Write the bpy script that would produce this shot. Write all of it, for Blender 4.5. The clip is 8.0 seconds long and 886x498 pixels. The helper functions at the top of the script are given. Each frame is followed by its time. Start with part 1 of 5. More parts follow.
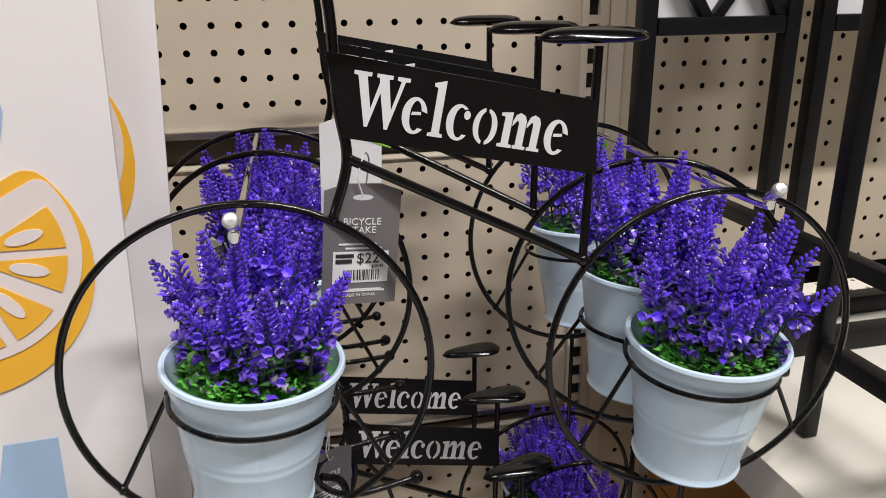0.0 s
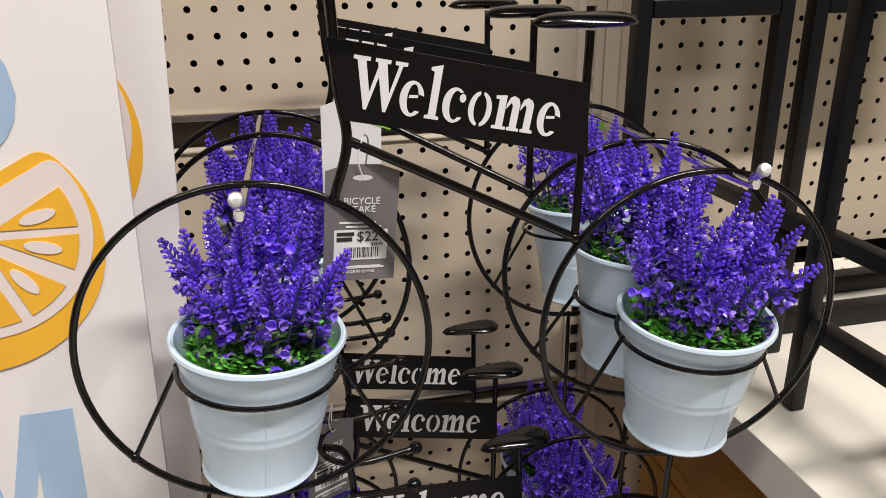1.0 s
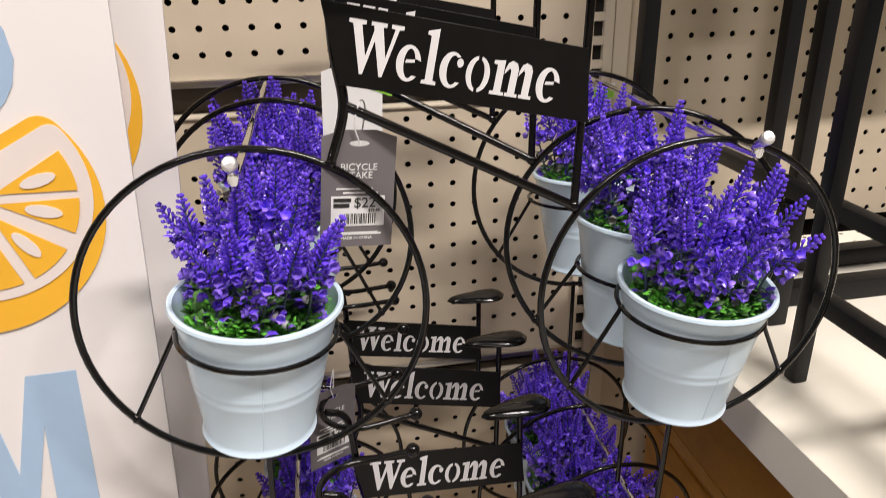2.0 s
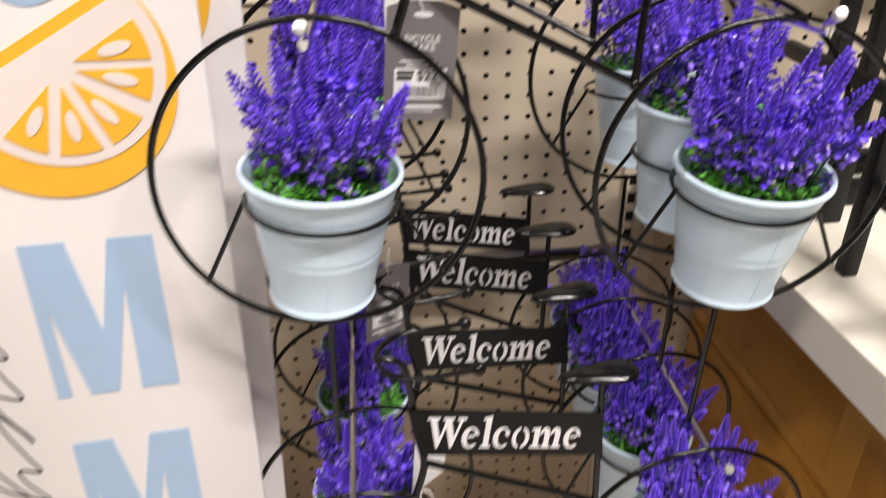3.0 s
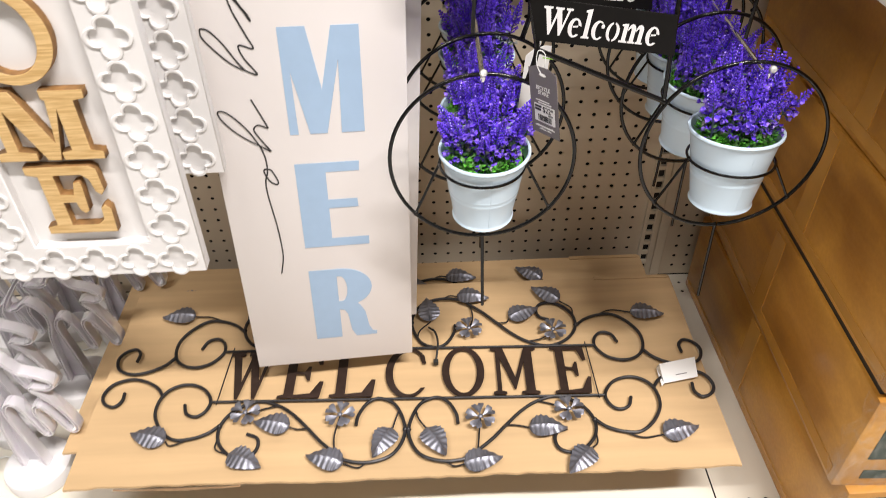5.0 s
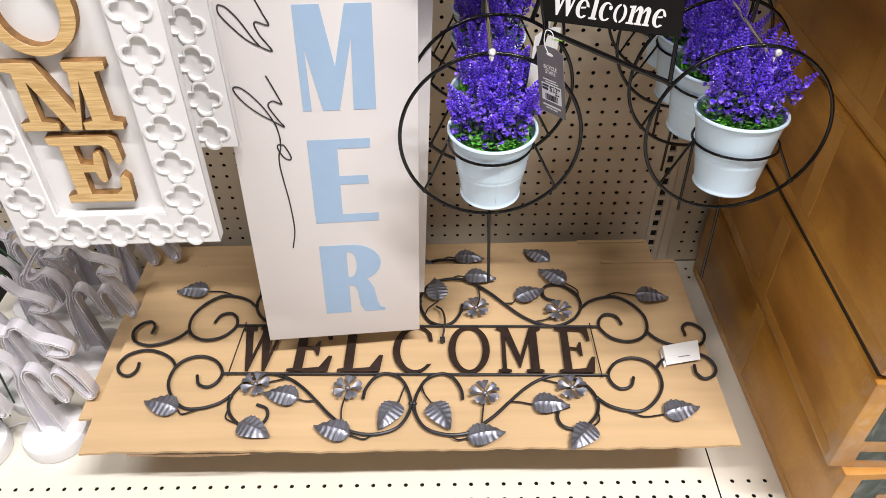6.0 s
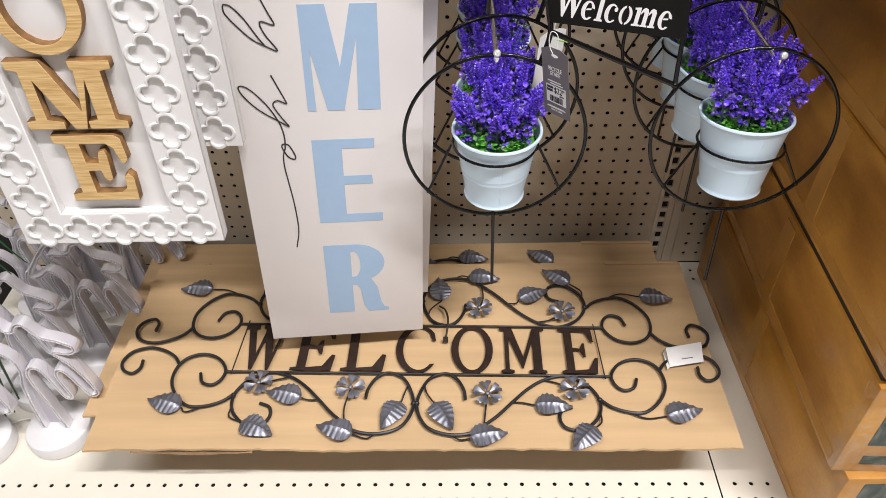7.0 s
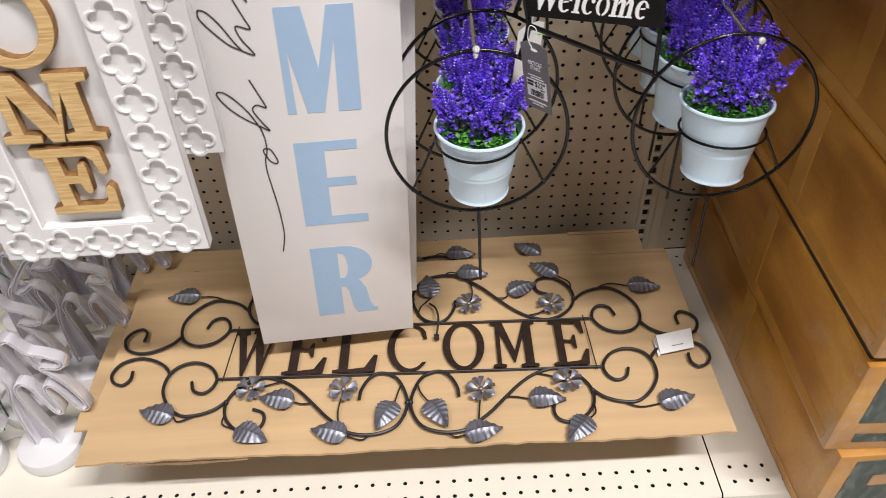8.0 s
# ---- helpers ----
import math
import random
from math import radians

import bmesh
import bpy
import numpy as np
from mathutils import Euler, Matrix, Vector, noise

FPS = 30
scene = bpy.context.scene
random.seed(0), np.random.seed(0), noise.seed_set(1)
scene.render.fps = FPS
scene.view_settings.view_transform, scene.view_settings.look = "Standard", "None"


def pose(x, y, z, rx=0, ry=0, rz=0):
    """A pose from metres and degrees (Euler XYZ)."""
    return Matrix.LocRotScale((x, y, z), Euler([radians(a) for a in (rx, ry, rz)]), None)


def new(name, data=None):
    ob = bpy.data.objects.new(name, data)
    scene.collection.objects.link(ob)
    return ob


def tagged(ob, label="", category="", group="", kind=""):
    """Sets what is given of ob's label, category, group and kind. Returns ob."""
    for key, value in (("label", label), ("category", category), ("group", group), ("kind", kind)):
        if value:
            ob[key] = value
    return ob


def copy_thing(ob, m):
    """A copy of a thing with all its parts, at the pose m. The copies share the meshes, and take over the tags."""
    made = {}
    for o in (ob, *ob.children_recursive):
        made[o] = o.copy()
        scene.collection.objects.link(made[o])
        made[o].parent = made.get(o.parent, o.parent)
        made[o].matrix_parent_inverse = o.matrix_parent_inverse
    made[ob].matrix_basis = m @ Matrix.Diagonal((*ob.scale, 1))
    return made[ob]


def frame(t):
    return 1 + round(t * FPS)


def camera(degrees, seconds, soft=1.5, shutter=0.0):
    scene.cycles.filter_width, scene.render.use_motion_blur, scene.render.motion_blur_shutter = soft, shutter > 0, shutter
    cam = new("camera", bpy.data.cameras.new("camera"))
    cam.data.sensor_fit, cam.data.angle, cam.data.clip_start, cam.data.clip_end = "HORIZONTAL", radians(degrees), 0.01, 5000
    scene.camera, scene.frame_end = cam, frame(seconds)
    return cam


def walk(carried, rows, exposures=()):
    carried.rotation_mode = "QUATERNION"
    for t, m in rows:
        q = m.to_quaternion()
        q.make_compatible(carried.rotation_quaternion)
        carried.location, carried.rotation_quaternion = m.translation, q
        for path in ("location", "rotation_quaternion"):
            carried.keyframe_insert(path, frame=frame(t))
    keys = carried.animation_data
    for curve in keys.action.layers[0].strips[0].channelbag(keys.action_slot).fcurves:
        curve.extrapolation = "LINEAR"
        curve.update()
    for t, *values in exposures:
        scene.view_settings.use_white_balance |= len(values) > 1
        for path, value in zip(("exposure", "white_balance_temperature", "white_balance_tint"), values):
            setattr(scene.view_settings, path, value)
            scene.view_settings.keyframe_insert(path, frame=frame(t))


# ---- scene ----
# camera: hand-held, sinks and backs away while it tilts down
cam = camera(62.46, 8.0, soft=0.35, shutter=0.7)
PATH = [
    (0.0, -0.3406, -0.7615, 1.2788, 71.14, 0.75, -13.10),
    (0.5, -0.3422, -0.7759, 1.2824, 70.25, 0.85, -13.04),
    (1.0, -0.3406, -0.7784, 1.2825, 69.68, 0.87, -12.88),
    (2.5, -0.3265, -0.7854, 1.2735, 64.74, 0.85, -9.90),
    (3.0, -0.3418, -0.8020, 1.2642, 60.64, 0.88, -7.68),
    (3.5, -0.3696, -0.8568, 1.2553, 55.92, 0.88, -5.76),
    (4.0, -0.3953, -0.9480, 1.2214, 52.40, 1.18, -4.34),
    (4.5, -0.4215, -1.0371, 1.1873, 50.35, 1.08, -3.11),
    (5.0, -0.4218, -1.0905, 1.1787, 49.22, 0.90, -1.85),
    (6.5, -0.4135, -1.1175, 1.1802, 48.42, 0.64, -0.01),
    (7.0, -0.4144, -1.1151, 1.1815, 48.34, 0.63, 0.19),
    (7.5, -0.4140, -1.1132, 1.1834, 48.03, 0.94, -0.09),
    (8.0, -0.4150, -1.1106, 1.1833, 47.86, 1.78, -2.24),
]
walk(cam, [(t, pose(x, y, z, rx, ry, rz)) for t, x, y, z, rx, ry, rz in PATH],
     exposures=[(0.0, -0.52, 6500, 10), (1.0, -0.40, 6800, 11), (2.5, -0.11, 7000, 12), (3.5, 0.05, 7000, 11), (4.5, 0.19, 7000, 10), (5.0, 0.17, 6800, 10), (6.5, -0.01, 6500, 10), (8.0, -0.18, 6500, 10)])

# ==== light
# store ceiling: runs of tubes above the aisle, the farther one weaker, closed room round the bay
world = bpy.data.worlds.new("store")
scene.world = world
world.use_nodes = True
world.node_tree.nodes["Background"].inputs[0].default_value = (1.0, 0.97, 0.93, 1)
world.node_tree.nodes["Background"].inputs[1].default_value = 0.0
scene.view_settings.exposure = 0.0
CEILING = 4.5
TUBES = [(0.86, -2.05, 268.0), (-1.9, -2.05, 86.0), (-0.40, -4.60, 18.0)]


def tube_light(x, y, watts):
    """A run of ceiling tubes along the aisle."""
    lamp = bpy.data.lights.new("ceiling_tube", "AREA")
    lamp.shape, lamp.size, lamp.size_y = "RECTANGLE", 1.8, 0.16
    lamp.energy, lamp.color = watts, (1.0, 0.965, 0.965)
    ob = new("ceiling_tube", lamp)
    ob.matrix_world = pose(x, y, CEILING - 0.09)
    return ob


for tx, ty, tw in TUBES:
    tube_light(tx, ty, tw)

# ==== materials


def mat(name, color, rough=0.5, metal=0.0, var=0.08, scale=30.0, bump=0.0, bump_scale=200.0, coat=0.0, spec=0.5,
        second=None, stretch=(1, 1, 1), trans=0.0, rand=0.0, per_island=0.0, sheen=0.0):
    m = bpy.data.materials.new(name)
    m.use_nodes = True
    nt = m.node_tree
    b = nt.nodes["Principled BSDF"]
    b.inputs["Roughness"].default_value = rough
    b.inputs["Metallic"].default_value = metal
    b.inputs["Coat Weight"].default_value = coat
    b.inputs["Specular IOR Level"].default_value = spec
    if trans:
        b.inputs["Subsurface Weight"].default_value = trans
        b.inputs["Subsurface Radius"].default_value = (0.01, 0.008, 0.01)
        b.inputs["Subsurface Scale"].default_value = 0.5
    tc = nt.nodes.new("ShaderNodeTexCoord")
    mp = nt.nodes.new("ShaderNodeMapping")
    mp.inputs["Scale"].default_value = stretch
    nt.links.new(tc.outputs["Object"], mp.inputs["Vector"])
    n1 = nt.nodes.new("ShaderNodeTexNoise")
    n1.inputs["Scale"].default_value = scale
    n1.inputs["Detail"].default_value = 6
    nt.links.new(mp.outputs[0], n1.inputs["Vector"])
    n2 = nt.nodes.new("ShaderNodeTexNoise")
    n2.inputs["Scale"].default_value = scale / 9
    n2.inputs["Detail"].default_value = 3
    nt.links.new(mp.outputs[0], n2.inputs["Vector"])
    add = nt.nodes.new("ShaderNodeMath")
    add.operation = "ADD"
    nt.links.new(n1.outputs[0], add.inputs[0])
    nt.links.new(n2.outputs[0], add.inputs[1])
    src = add.outputs[0]
    ramp = nt.nodes.new("ShaderNodeMapRange")
    ramp.inputs["From Min"].default_value, ramp.inputs["From Max"].default_value = 0.6, 1.4
    nt.links.new(src, ramp.inputs["Value"])
    mix = nt.nodes.new("ShaderNodeMix")
    mix.data_type = "RGBA"
    c2 = second or tuple(c * (1 - 2 * var) for c in color)
    c1 = color if second else tuple(min(1, c * (1 + var)) for c in color)
    mix.inputs["A"].default_value, mix.inputs["B"].default_value = (*c1, 1), (*c2, 1)
    nt.links.new(ramp.outputs[0], mix.inputs["Factor"])
    out = mix.outputs["Result"]
    if rand or per_island:
        hsv = nt.nodes.new("ShaderNodeHueSaturation")
        rs = nt.nodes.new("ShaderNodeObjectInfo" if rand else "ShaderNodeNewGeometry")
        mr = nt.nodes.new("ShaderNodeMapRange")
        k = rand or per_island
        mr.inputs["To Min"].default_value, mr.inputs["To Max"].default_value = 1 - k, 1 + k
        nt.links.new(rs.outputs["Random" if rand else "Random Per Island"], mr.inputs["Value"])
        nt.links.new(mr.outputs[0], hsv.inputs["Value"])
        nt.links.new(out, hsv.inputs["Color"])
        out = hsv.outputs[0]
    nt.links.new(out, b.inputs["Base Color"])
    rr = nt.nodes.new("ShaderNodeMapRange")
    rr.inputs["To Min"].default_value, rr.inputs["To Max"].default_value = max(0.02, rough * 0.8), min(1, rough * 1.25)
    nt.links.new(n2.outputs[0], rr.inputs["Value"])
    nt.links.new(rr.outputs[0], b.inputs["Roughness"])
    if bump:
        n3 = nt.nodes.new("ShaderNodeTexNoise")
        n3.inputs["Scale"].default_value = bump_scale
        n3.inputs["Detail"].default_value = 4
        nt.links.new(mp.outputs[0], n3.inputs["Vector"])
        bp = nt.nodes.new("ShaderNodeBump")
        bp.inputs["Strength"].default_value = bump
        bp.inputs["Distance"].default_value = 0.001
        nt.links.new(n3.outputs[0], bp.inputs["Height"])
        nt.links.new(bp.outputs[0], b.inputs["Normal"])
    return m


CREAM = mat("cream_steel", (0.70, 0.62, 0.49), 0.45, var=0.05, scale=12, bump=0.05, bump_scale=400)
PEG = mat("pegboard_cream", (0.62, 0.53, 0.405), 0.55, var=0.06, scale=9, bump=0.08, bump_scale=300)
DECK = mat("deck_cream", (0.80, 0.76, 0.66), 0.40, var=0.03, scale=14, bump=0.04, bump_scale=300)
# near-black that puts the shade of hollows into the colour
DARK = mat("hollow_shade_black", (0.012, 0.010, 0.008), 0.9)
# dark brown holding the shade of the gaps between panels
RECESS = mat("recess_shade_brown", (0.085, 0.068, 0.052), 0.6, var=0.2, scale=8)
STEEL = mat("bare_steel", (0.62, 0.60, 0.56), 0.28, metal=1.0, var=0.08, scale=40)
CHROME = mat("chrome", (0.80, 0.80, 0.80), 0.10, metal=1.0, var=0.03)
TIP = mat("hook_cap", (0.66, 0.66, 0.65), 0.22, metal=0.6, var=0.06, scale=300)
BLACK = mat("black_gloss_paint", (0.004, 0.0036, 0.0036), 0.13, var=0.2, scale=60, bump=0.06, bump_scale=400, spec=0.42)
PLATE = mat("black_satin_paint", (0.006, 0.0055, 0.0055), 0.40, var=0.25, scale=30, bump=0.06, bump_scale=600, spec=0.22)
TABLEBLACK = mat("black_powder_coat", (0.006, 0.006, 0.007), 0.38, var=0.2, scale=40, bump=0.15, bump_scale=700, spec=0.25)
LETTER = mat("white_letter_paint", (0.80, 0.79, 0.80), 0.6, var=0.03)
ENAMEL = mat("pale_blue_enamel", (0.67, 0.835, 0.97), 0.25, var=0.025, scale=20, bump=0.03, bump_scale=120, coat=0.15)
VIOLET = mat("violet_plastic", (0.160, 0.068, 0.86), 0.26, var=0.25, scale=220, per_island=0.40, trans=0.10, spec=0.6)
BELL = mat("violet_bell_plastic", (0.168, 0.070, 0.86), 0.20, second=(0.40, 0.26, 0.84), scale=190, per_island=0.40, trans=0.10, spec=0.6)
CALYX = mat("grey_green_cup_plastic", (0.20, 0.25, 0.14), 0.3, second=(0.40, 0.36, 0.44), scale=160, per_island=0.4, trans=0.1)
STEM = mat("violet_stem_plastic", (0.060, 0.045, 0.20), 0.5, second=(0.05, 0.11, 0.045), scale=90)
LEAFGREEN = mat("green_leaf_plastic", (0.07, 0.20, 0.04), 0.42, var=0.3, scale=120, per_island=0.45)
MOSS = mat("bright_moss", (0.12, 0.50, 0.05), 0.55, var=0.35, scale=150, per_island=0.4, bump=0.5, bump_scale=300)
BOARD = mat("white_board", (0.78, 0.745, 0.735), 0.55, var=0.03, scale=8, bump=0.05, bump_scale=250)
BOARDEDGE = mat("raw_board_edge", (0.50, 0.42, 0.34), 0.8, var=0.15, scale=60)
SKYBLUE = mat("powder_blue_paint", (0.36, 0.505, 0.69), 0.55, var=0.025, scale=60, bump=0.04)
YELLOW = mat("lemon_yellow_paint", (0.90, 0.47, 0.035), 0.5, var=0.05, scale=40)
PALEPINK = mat("pale_flesh_paint", (0.80, 0.715, 0.68), 0.55, var=0.03, scale=20)
INK = mat("black_ink", (0.02, 0.02, 0.02), 0.5)
WHITEMDF = mat("white_painted_mdf", (0.80, 0.79, 0.785), 0.5, var=0.03, scale=16, bump=0.05)
NEON = mat("white_silicone", (0.76, 0.74, 0.79), 0.28, var=0.06, scale=30, trans=0.35, coat=0.3)
NEON.node_tree.nodes["Principled BSDF"].inputs["Transmission Weight"].default_value = 0.30
NEONCLEAR = mat("milky_acrylic", (0.60, 0.58, 0.63), 0.3, var=0.08, scale=20, trans=0.3)
NEONCORE = mat("grey_lilac_tube", (0.46, 0.43, 0.50), 0.3, var=0.1, scale=60)
NEONBASE = mat("white_plastic", (0.80, 0.79, 0.80), 0.4, var=0.03)
CARD = mat("kraft_card", (0.585, 0.40, 0.215), 0.8, var=0.12, scale=10, bump=0.12, bump_scale=60, stretch=(0.3, 4, 1))
CARDEDGE = mat("kraft_card_edge", (0.36, 0.225, 0.12), 0.9, var=0.2, scale=200)
GREENINK = mat("dark_green_print", (0.02, 0.045, 0.035), 0.5, var=0.1)
TAPE = mat("box_tape", (0.56, 0.27, 0.050), 0.22, var=0.1, scale=20, coat=0.4)
BRONZE = mat("brown_bronze_sheet", (0.045, 0.026, 0.020), 0.42, metal=0.35, var=0.25, scale=80)
WIRE = mat("dark_pewter_wire", (0.035, 0.034, 0.037), 0.38, metal=0.4, var=0.3, scale=90)
PEWTER = mat("brushed_pewter", (0.30, 0.31, 0.36), 0.44, metal=0.75, second=(0.17, 0.17, 0.20), scale=30)
TAGGREY = mat("grey_tag_card", (0.165, 0.15, 0.155), 0.6, var=0.06, scale=40)
TAGWHITE = mat("white_tag_card", (0.80, 0.80, 0.79), 0.55, var=0.02)
TAGGREEN = mat("lime_print", (0.28, 0.62, 0.06), 0.5)
FLOORMAT = mat("store_floor", (0.62, 0.60, 0.57), 0.35, var=0.08, scale=4)
CEILMAT = mat("ceiling_tile", (0.08, 0.078, 0.076), 0.85, var=0.03, scale=20)
SHELVING = mat("cream_shelving_paint", (0.42, 0.39, 0.34), 0.6, var=0.1, scale=5)
WALLMAT = mat("far_wall_paint", (0.08, 0.075, 0.07), 0.8, var=0.06, scale=3)
LEAFDARK = mat("dark_green_stem", (0.02, 0.09, 0.03), 0.45, var=0.2)


def wood_material():
    m = bpy.data.materials.new("honey_wood")
    m.use_nodes = True
    nt = m.node_tree
    b = nt.nodes["Principled BSDF"]
    b.inputs["Roughness"].default_value = 0.5
    tc = nt.nodes.new("ShaderNodeTexCoord")
    mp = nt.nodes.new("ShaderNodeMapping")
    mp.inputs["Scale"].default_value = (9, 10, 150)
    n = nt.nodes.new("ShaderNodeTexNoise")
    n.inputs["Scale"].default_value, n.inputs["Detail"].default_value, n.inputs["Distortion"].default_value = 3.0, 6, 0.6
    r = nt.nodes.new("ShaderNodeValToRGB")
    r.color_ramp.elements[0].position, r.color_ramp.elements[0].color = 0.32, (0.54, 0.33, 0.12, 1)
    r.color_ramp.elements[1].position, r.color_ramp.elements[1].color = 0.68, (0.80, 0.565, 0.27, 1)
    nt.links.new(tc.outputs["Object"], mp.inputs[0])
    nt.links.new(mp.outputs[0], n.inputs["Vector"])
    nt.links.new(n.outputs[0], r.inputs[0])
    nt.links.new(r.outputs[0], b.inputs["Base Color"])
    return m


WOOD = wood_material()
WOODEDGE = mat("scorched_wood_edge", (0.27, 0.135, 0.042), 0.7, var=0.3, scale=120)


def film_material():
    """Clear stretch wrap: mostly see-through, with glossy creases."""
    m = bpy.data.materials.new("stretch_wrap")
    m.use_nodes = True
    nt = m.node_tree
    nt.nodes.remove(nt.nodes["Principled BSDF"])
    out = nt.nodes["Material Output"]
    tr, gl, mx = nt.nodes.new("ShaderNodeBsdfTransparent"), nt.nodes.new("ShaderNodeBsdfPrincipled"), nt.nodes.new("ShaderNodeMixShader")
    gl.inputs["Base Color"].default_value = (0.75, 0.70, 0.62, 1)
    gl.inputs["Roughness"].default_value = 0.2
    tc = nt.nodes.new("ShaderNodeTexCoord")
    mp = nt.nodes.new("ShaderNodeMapping")
    mp.inputs["Scale"].default_value = (14, 14, 5)
    mp.inputs["Rotation"].default_value = (0.5, 0.7, 0.3)
    n = nt.nodes.new("ShaderNodeTexNoise")
    n.inputs["Scale"].default_value, n.inputs["Detail"].default_value, n.inputs["Distortion"].default_value = 5, 7, 1.5
    r = nt.nodes.new("ShaderNodeMapRange")
    r.inputs["From Min"].default_value, r.inputs["From Max"].default_value = 0.45, 0.85
    r.inputs["To Min"].default_value, r.inputs["To Max"].default_value = 0.03, 0.32
    nt.links.new(tc.outputs["Object"], mp.inputs[0])
    nt.links.new(mp.outputs[0], n.inputs["Vector"])
    nt.links.new(n.outputs[0], r.inputs[0])
    nt.links.new(r.outputs[0], mx.inputs[0])
    nt.links.new(tr.outputs[0], mx.inputs[1])
    nt.links.new(gl.outputs[0], mx.inputs[2])
    nt.links.new(mx.outputs[0], out.inputs["Surface"])
    return m


WRAP = film_material()


def carton_material():
    """Amber printed carton under film: cloudy mottling, darker rubs, long fine scratches."""
    m = bpy.data.materials.new("amber_carton")
    m.use_nodes = True
    nt = m.node_tree
    b = nt.nodes["Principled BSDF"]
    tc = nt.nodes.new("ShaderNodeTexCoord")

    def noise(scale, detail, stretch, turn=0.0, warp=0.0):
        mp = nt.nodes.new("ShaderNodeMapping")
        mp.inputs["Scale"].default_value = stretch
        mp.inputs["Rotation"].default_value = (turn, 0.0, 0.0)
        n = nt.nodes.new("ShaderNodeTexNoise")
        n.inputs["Scale"].default_value, n.inputs["Detail"].default_value, n.inputs["Distortion"].default_value = scale, detail, warp
        nt.links.new(tc.outputs["Object"], mp.inputs[0])
        nt.links.new(mp.outputs[0], n.inputs["Vector"])
        return n.outputs[0]

    def ramp(src, lo, hi, c0, c1):
        r = nt.nodes.new("ShaderNodeValToRGB")
        r.color_ramp.elements[0].position, r.color_ramp.elements[0].color = lo, (*c0, 1)
        r.color_ramp.elements[1].position, r.color_ramp.elements[1].color = hi, (*c1, 1)
        nt.links.new(src, r.inputs[0])
        return r.outputs[0]

    def mul(a, c, k):
        x = nt.nodes.new("ShaderNodeMix")
        x.data_type, x.blend_type = "RGBA", "MULTIPLY"
        x.inputs["Factor"].default_value = k
        nt.links.new(a, x.inputs["A"])
        nt.links.new(c, x.inputs["B"])
        return x.outputs["Result"]

    cloud = noise(5.0, 5, (1, 1, 1.6), warp=0.8)
    base = ramp(cloud, .33, .66, (0.43, 0.185, 0.026), (0.66, 0.325, 0.052))
    rub = ramp(noise(3.0, 6, (1, .5, 3.0), .35), .30, .52, (.62, .56, .50), (1, 1, 1))
    line = ramp(noise(40.0, 2, (1, .06, 1.4), .9), .66, .72, (1, 1, 1), (1.0, .92, .80))
    grain = ramp(noise(160.0, 3, (1, 1, 1)), .3, .7, (.90, .88, .86), (1, 1, 1))
    col = mul(mul(mul(base, rub, 1.0), line, 1.0), grain, 1.0)
    nt.links.new(col, b.inputs["Base Color"])
    rr = nt.nodes.new("ShaderNodeMapRange")
    rr.inputs["To Min"].default_value, rr.inputs["To Max"].default_value = .22, .55
    nt.links.new(cloud, rr.inputs["Value"])
    nt.links.new(rr.outputs[0], b.inputs["Roughness"])
    b.inputs["Coat Weight"].default_value = .25
    b.inputs["Coat Roughness"].default_value = .18
    bp = nt.nodes.new("ShaderNodeBump")
    bp.inputs["Strength"].default_value, bp.inputs["Distance"].default_value = .35, .004
    nt.links.new(noise(9.0, 4, (1, .5, 1.2), warp=1.2), bp.inputs["Height"])
    nt.links.new(bp.outputs[0], b.inputs["Normal"])
    return m


BOXMAT = carton_material()

# ==== mesh helpers


class Geo:
    """Collects vertices and faces of one mesh."""

    def __init__(self):
        self.v, self.f, self.n = [], [], 0

    def add(self, verts, faces, m=None):
        verts = np.asarray(verts, float)
        if m is not None:
            a = np.array(m)
            verts = verts @ a[:3, :3].T + a[:3, 3]
        self.v.append(verts)
        self.f.extend([tuple(i + self.n for i in f) for f in faces])
        self.n += len(verts)
        return self

    def mesh(self, name, smooth=True):
        me = bpy.data.meshes.new(name)
        me.from_pydata(np.concatenate(self.v).tolist(), [], self.f)
        if smooth:
            me.polygons.foreach_set("use_smooth", [True] * len(me.polygons))
            me.set_sharp_from_angle(angle=radians(40))
        me.update()
        return me


def part(name, geo, material, parent=None, label="", m=None, smooth=True):
    me = geo.mesh(name, smooth) if isinstance(geo, Geo) else geo
    if not me.materials:
        me.materials.append(material)
    ob = new(name, me)
    if parent is not None:
        ob.parent = parent
    if m is not None:
        ob.matrix_basis = m
    if label:
        tagged(ob, label)
    return ob


def thing(name, label, category, m=None, group="", kind=""):
    ob = new(name)
    if m is not None:
        ob.matrix_basis = m
    return tagged(ob, label, category, group, kind)


def box(x0, x1, y0, y1, z0, z1, bevel=0.0):
    """A box with chamfered edges."""
    if bevel <= 0:
        v = [(x, y, z) for x in (x0, x1) for y in (y0, y1) for z in (z0, z1)]
        f = [(0, 1, 3, 2), (4, 6, 7, 5), (0, 4, 5, 1), (2, 3, 7, 6), (0, 2, 6, 4), (1, 5, 7, 3)]
        return v, f
    bm = bmesh.new()
    bmesh.ops.create_cube(bm, size=1)
    for v in bm.verts:
        v.co = ((x0 + x1) / 2 + v.co.x * (x1 - x0), (y0 + y1) / 2 + v.co.y * (y1 - y0), (z0 + z1) / 2 + v.co.z * (z1 - z0))
    bmesh.ops.bevel(bm, geom=bm.edges[:], offset=bevel, segments=2, affect="EDGES", profile=0.6)
    bm.verts.index_update()
    out = [tuple(v.co) for v in bm.verts], [tuple(v.index for v in f.verts) for f in bm.faces]
    bm.free()
    return out


